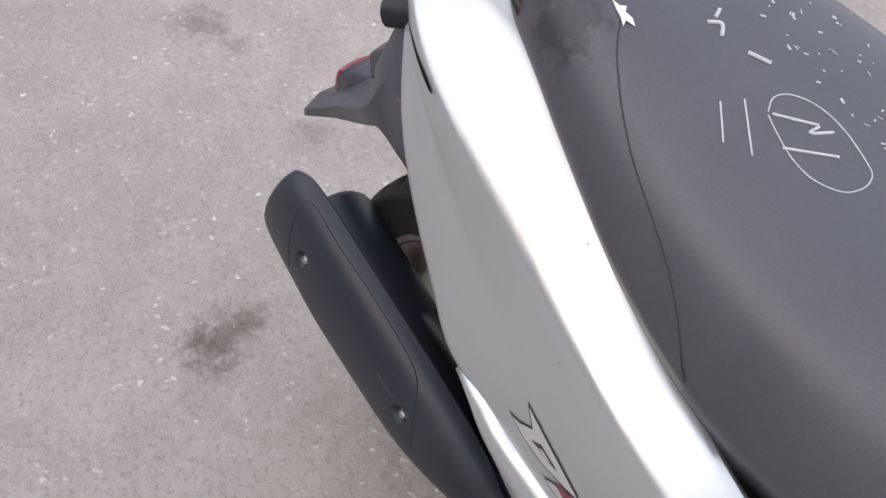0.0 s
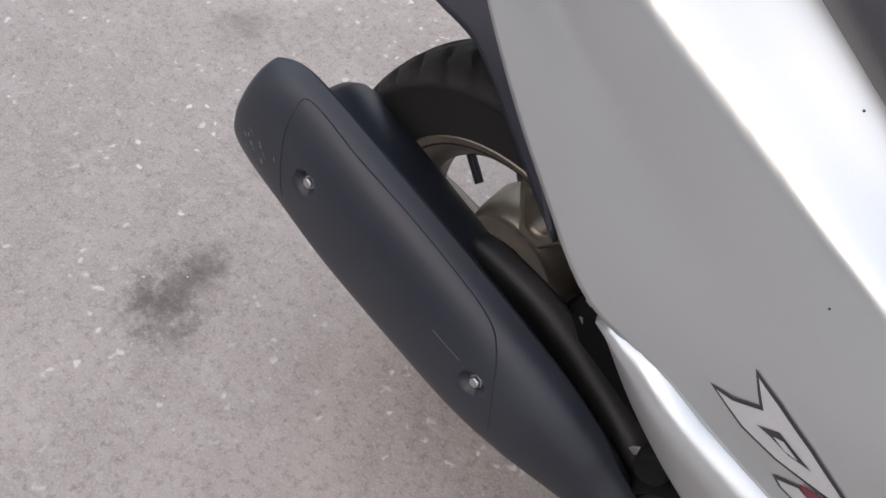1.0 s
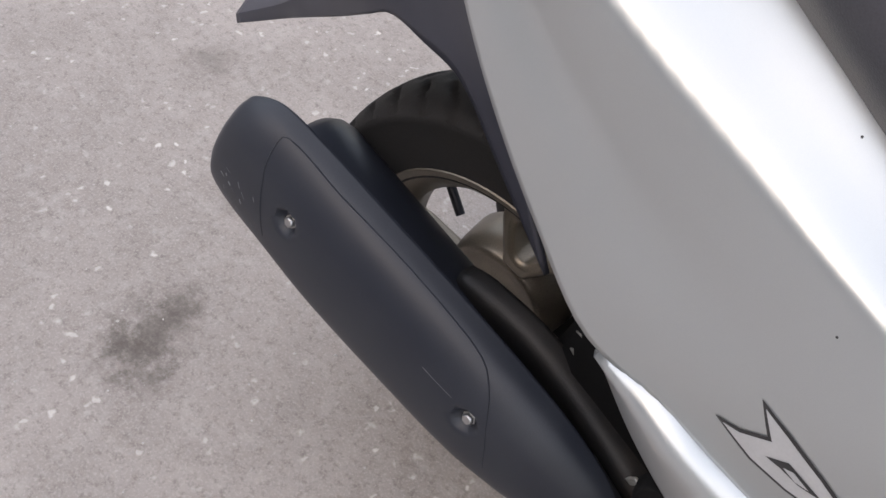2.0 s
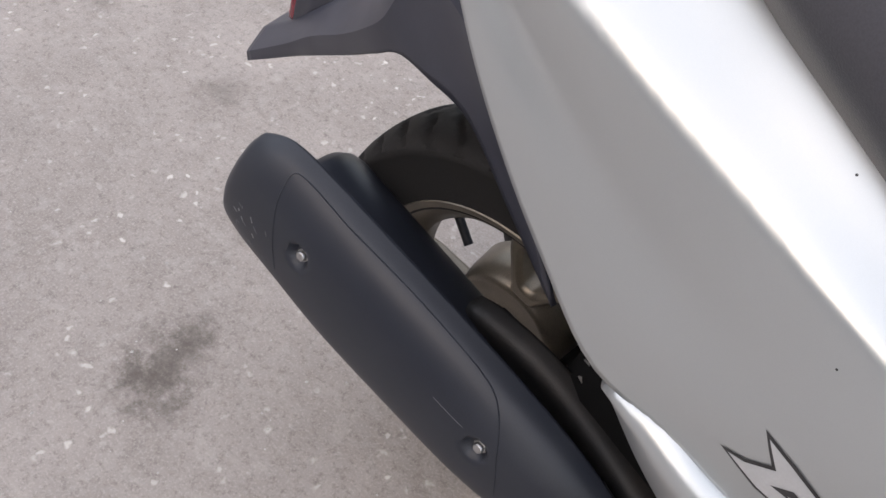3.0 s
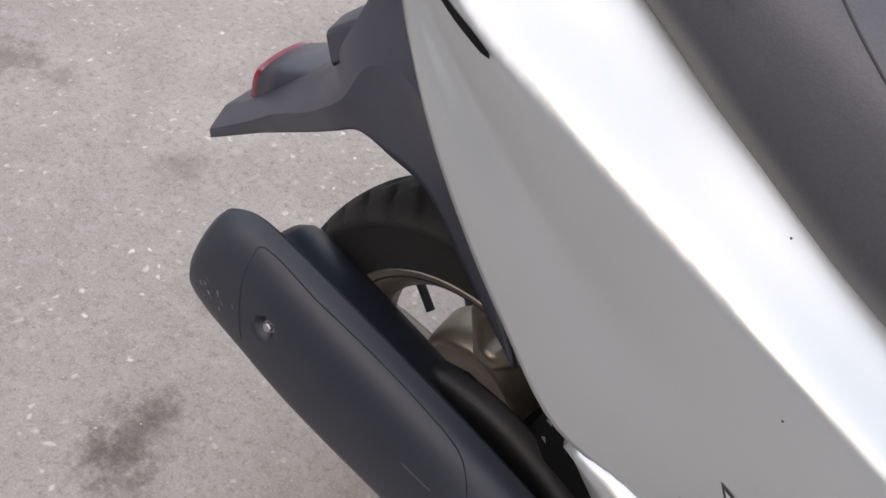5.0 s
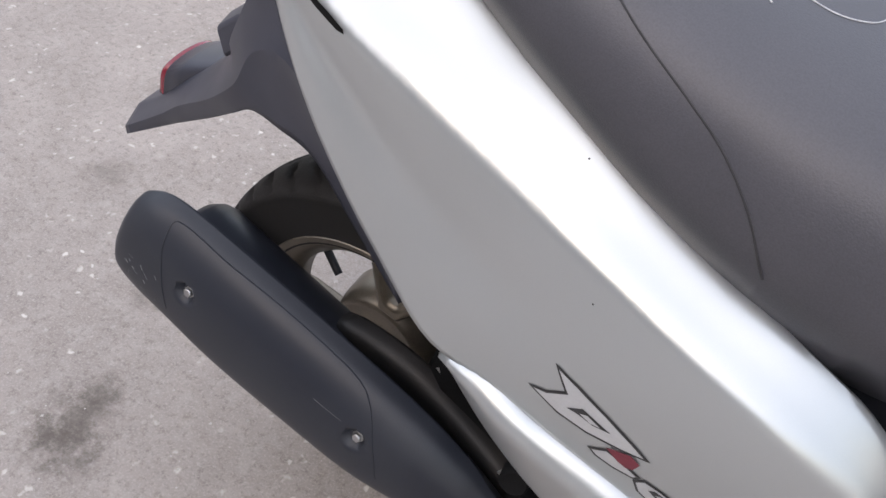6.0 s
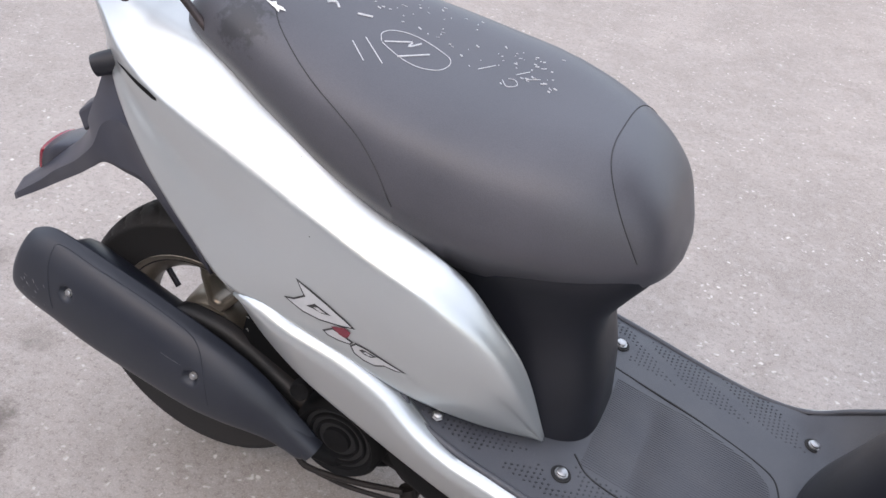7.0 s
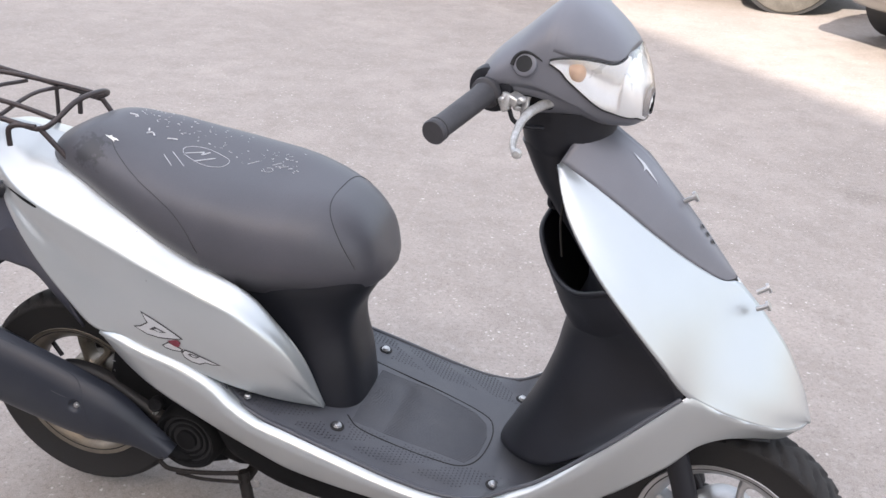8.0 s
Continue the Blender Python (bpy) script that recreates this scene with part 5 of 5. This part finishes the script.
# ---- parked cars in the sun ----
def car(name, at, turn, paint, label):
    """A parked car: body shell with glass house, bumpers, four wheels."""
    m = pose(*at, 0, 0, turn)
    c = tagged(new(name), label, "car", "parked cars")
    c.matrix_basis = m

    def put(n, bm, mat, parent=None, lab="", bevel=0.0):
        bmesh.ops.transform(bm, matrix=m, verts=bm.verts)
        return part(n, bm, mat, parent or c, lab, bevel=bevel)

    prof = [(-0.8, 0.42, 0.62), (-0.72, 0.28, 0.86), (-0.3, 0.24, 0.94), (0.6, 0.22, 0.95), (1.6, 0.22, 0.95), (2.4, 0.22, 0.93), (3.0, 0.24, 0.85), (3.35, 0.3, 0.72), (3.42, 0.42, 0.6)]
    bm = bmesh.new()
    rows = []
    for x, lo, hi in spline(prof, 30):
        w = 0.84 - 0.12 * max(0, (abs(x - 1.3) - 1.4) / 0.75) ** 2
        rows.append([(x, w * math.copysign(abs(math.cos(a)) ** 0.35, math.cos(a)), (lo + hi) / 2 + (hi - lo) / 2 * math.copysign(abs(math.sin(a)) ** 0.5, math.sin(a))) for a in np.linspace(0, 2 * math.pi, 32, endpoint=False)])
    vs = grid(bm, rows, True)
    bm.faces.new(vs[0]), bm.faces.new(vs[-1])
    body = put("body", bm, paint, None, "painted car body")
    bm = bmesh.new()
    rows = []
    for x, hi in spline([(-0.55, 0.9), (-0.2, 1.3), (0.3, 1.44), (1.2, 1.44), (1.7, 1.3), (2.3, 0.92)], 20):
        rows.append([(x, 0.7 * (1 - 0.25 * k * max(0, hi - 0.9)) * q, 0.88 + (hi - 0.88) * k) for q, k in ((-1.05, 0), (-0.98, 0.6), (-0.85, 0.95), (0, 1), (0.85, 0.95), (0.98, 0.6), (1.05, 0))])
    grid(bm, rows)
    put("glass_house", bm, CARGLASS, None, "dark car windows")
    for x, lab in ((-0.74, "rear bumper"), (3.38, "front bumper")):
        put("bumper", block((0.14, 1.6, 0.2), (x, 0, 0.44), (0, 0, 0), None, 0.05), paint)
    for x in (0, 2.55):
        for y in (-0.74, 0.74):
            s = 1 if y > 0 else -1
            t = put("wheel", spin([(-0.1, 0.2), (-0.105, 0.25), (-0.09, 0.31), (-0.06, 0.325), (0.06, 0.325), (0.09, 0.31), (0.105, 0.25), (0.1, 0.2)], (x, y, 0.325), (0, 1, 0), 40), CARTYRE, None, "dusty car wheel")
            put("rim", spin([(s * 0.1, 0.2), (s * 0.098, 0.19), (s * 0.07, 0.17), (s * 0.085, 0.08), (s * 0.095, 0.05), (s * 0.095, 0)], (x, y, 0.325), (0, 1, 0), 32), RIMSILVER, t)
            put("wheel_well", spin([(-0.12, 0.37), (0.1, 0.37), (0.1, 0)], (x, y - 0.02 * s, 0.36), (0, s, 0), 32), CARDARK)
    put("floor_pan", block((3.4, 1.3, 0.1), (1.3, 0, 0.25), (0, 0, 0), None, 0.02), CARDARK)
    return c


CARTYRE = material("dusty_car_tyre", (0.13, 0.12, 0.105), 0.85, 0, 0.3, 12, 200, 0.2, 0.001)
car("car", (1.63, 6.93, 0), 182, CARDARK, "dark parked car standing in the sun")
car("car", (2.88, 5.06, 0), 38, CARPAINT, "beige parked car in the sun at the yard's edge")

# ---- grit on the ground ----
rng = np.random.default_rng(7)
bm_v, bm_f = [], []
for i in range(4200):
    x, y = rng.uniform(-1.5, 2.4), rng.uniform(-0.9, 2.6)
    r = 0.0006 + 0.0018 * rng.random() ** 4
    if 0.33 < x < 0.5 and abs(abs(y) - 0.13) < 0.03:
        continue
    base = len(bm_v)
    k = 5
    a0 = rng.uniform(0, 6.28)
    ring = [(x + r * rng.uniform(0.7, 1.3) * math.cos(a0 + j * 2 * math.pi / k), y + r * rng.uniform(0.7, 1.3) * math.sin(a0 + j * 2 * math.pi / k), 0.0002) for j in range(k)]
    bm_v += ring + [(x, y, r * rng.uniform(0.35, 0.8))]
    bm_f += [(base + j, base + (j + 1) % k, base + k) for j in range(k)]
me = bpy.data.meshes.new("grit")
me.from_pydata(bm_v, [], bm_f)
me.materials.append(STONE)
tagged(new("grit", me), "pale grit scattered over the concrete yard", "grit", kind="stuff")
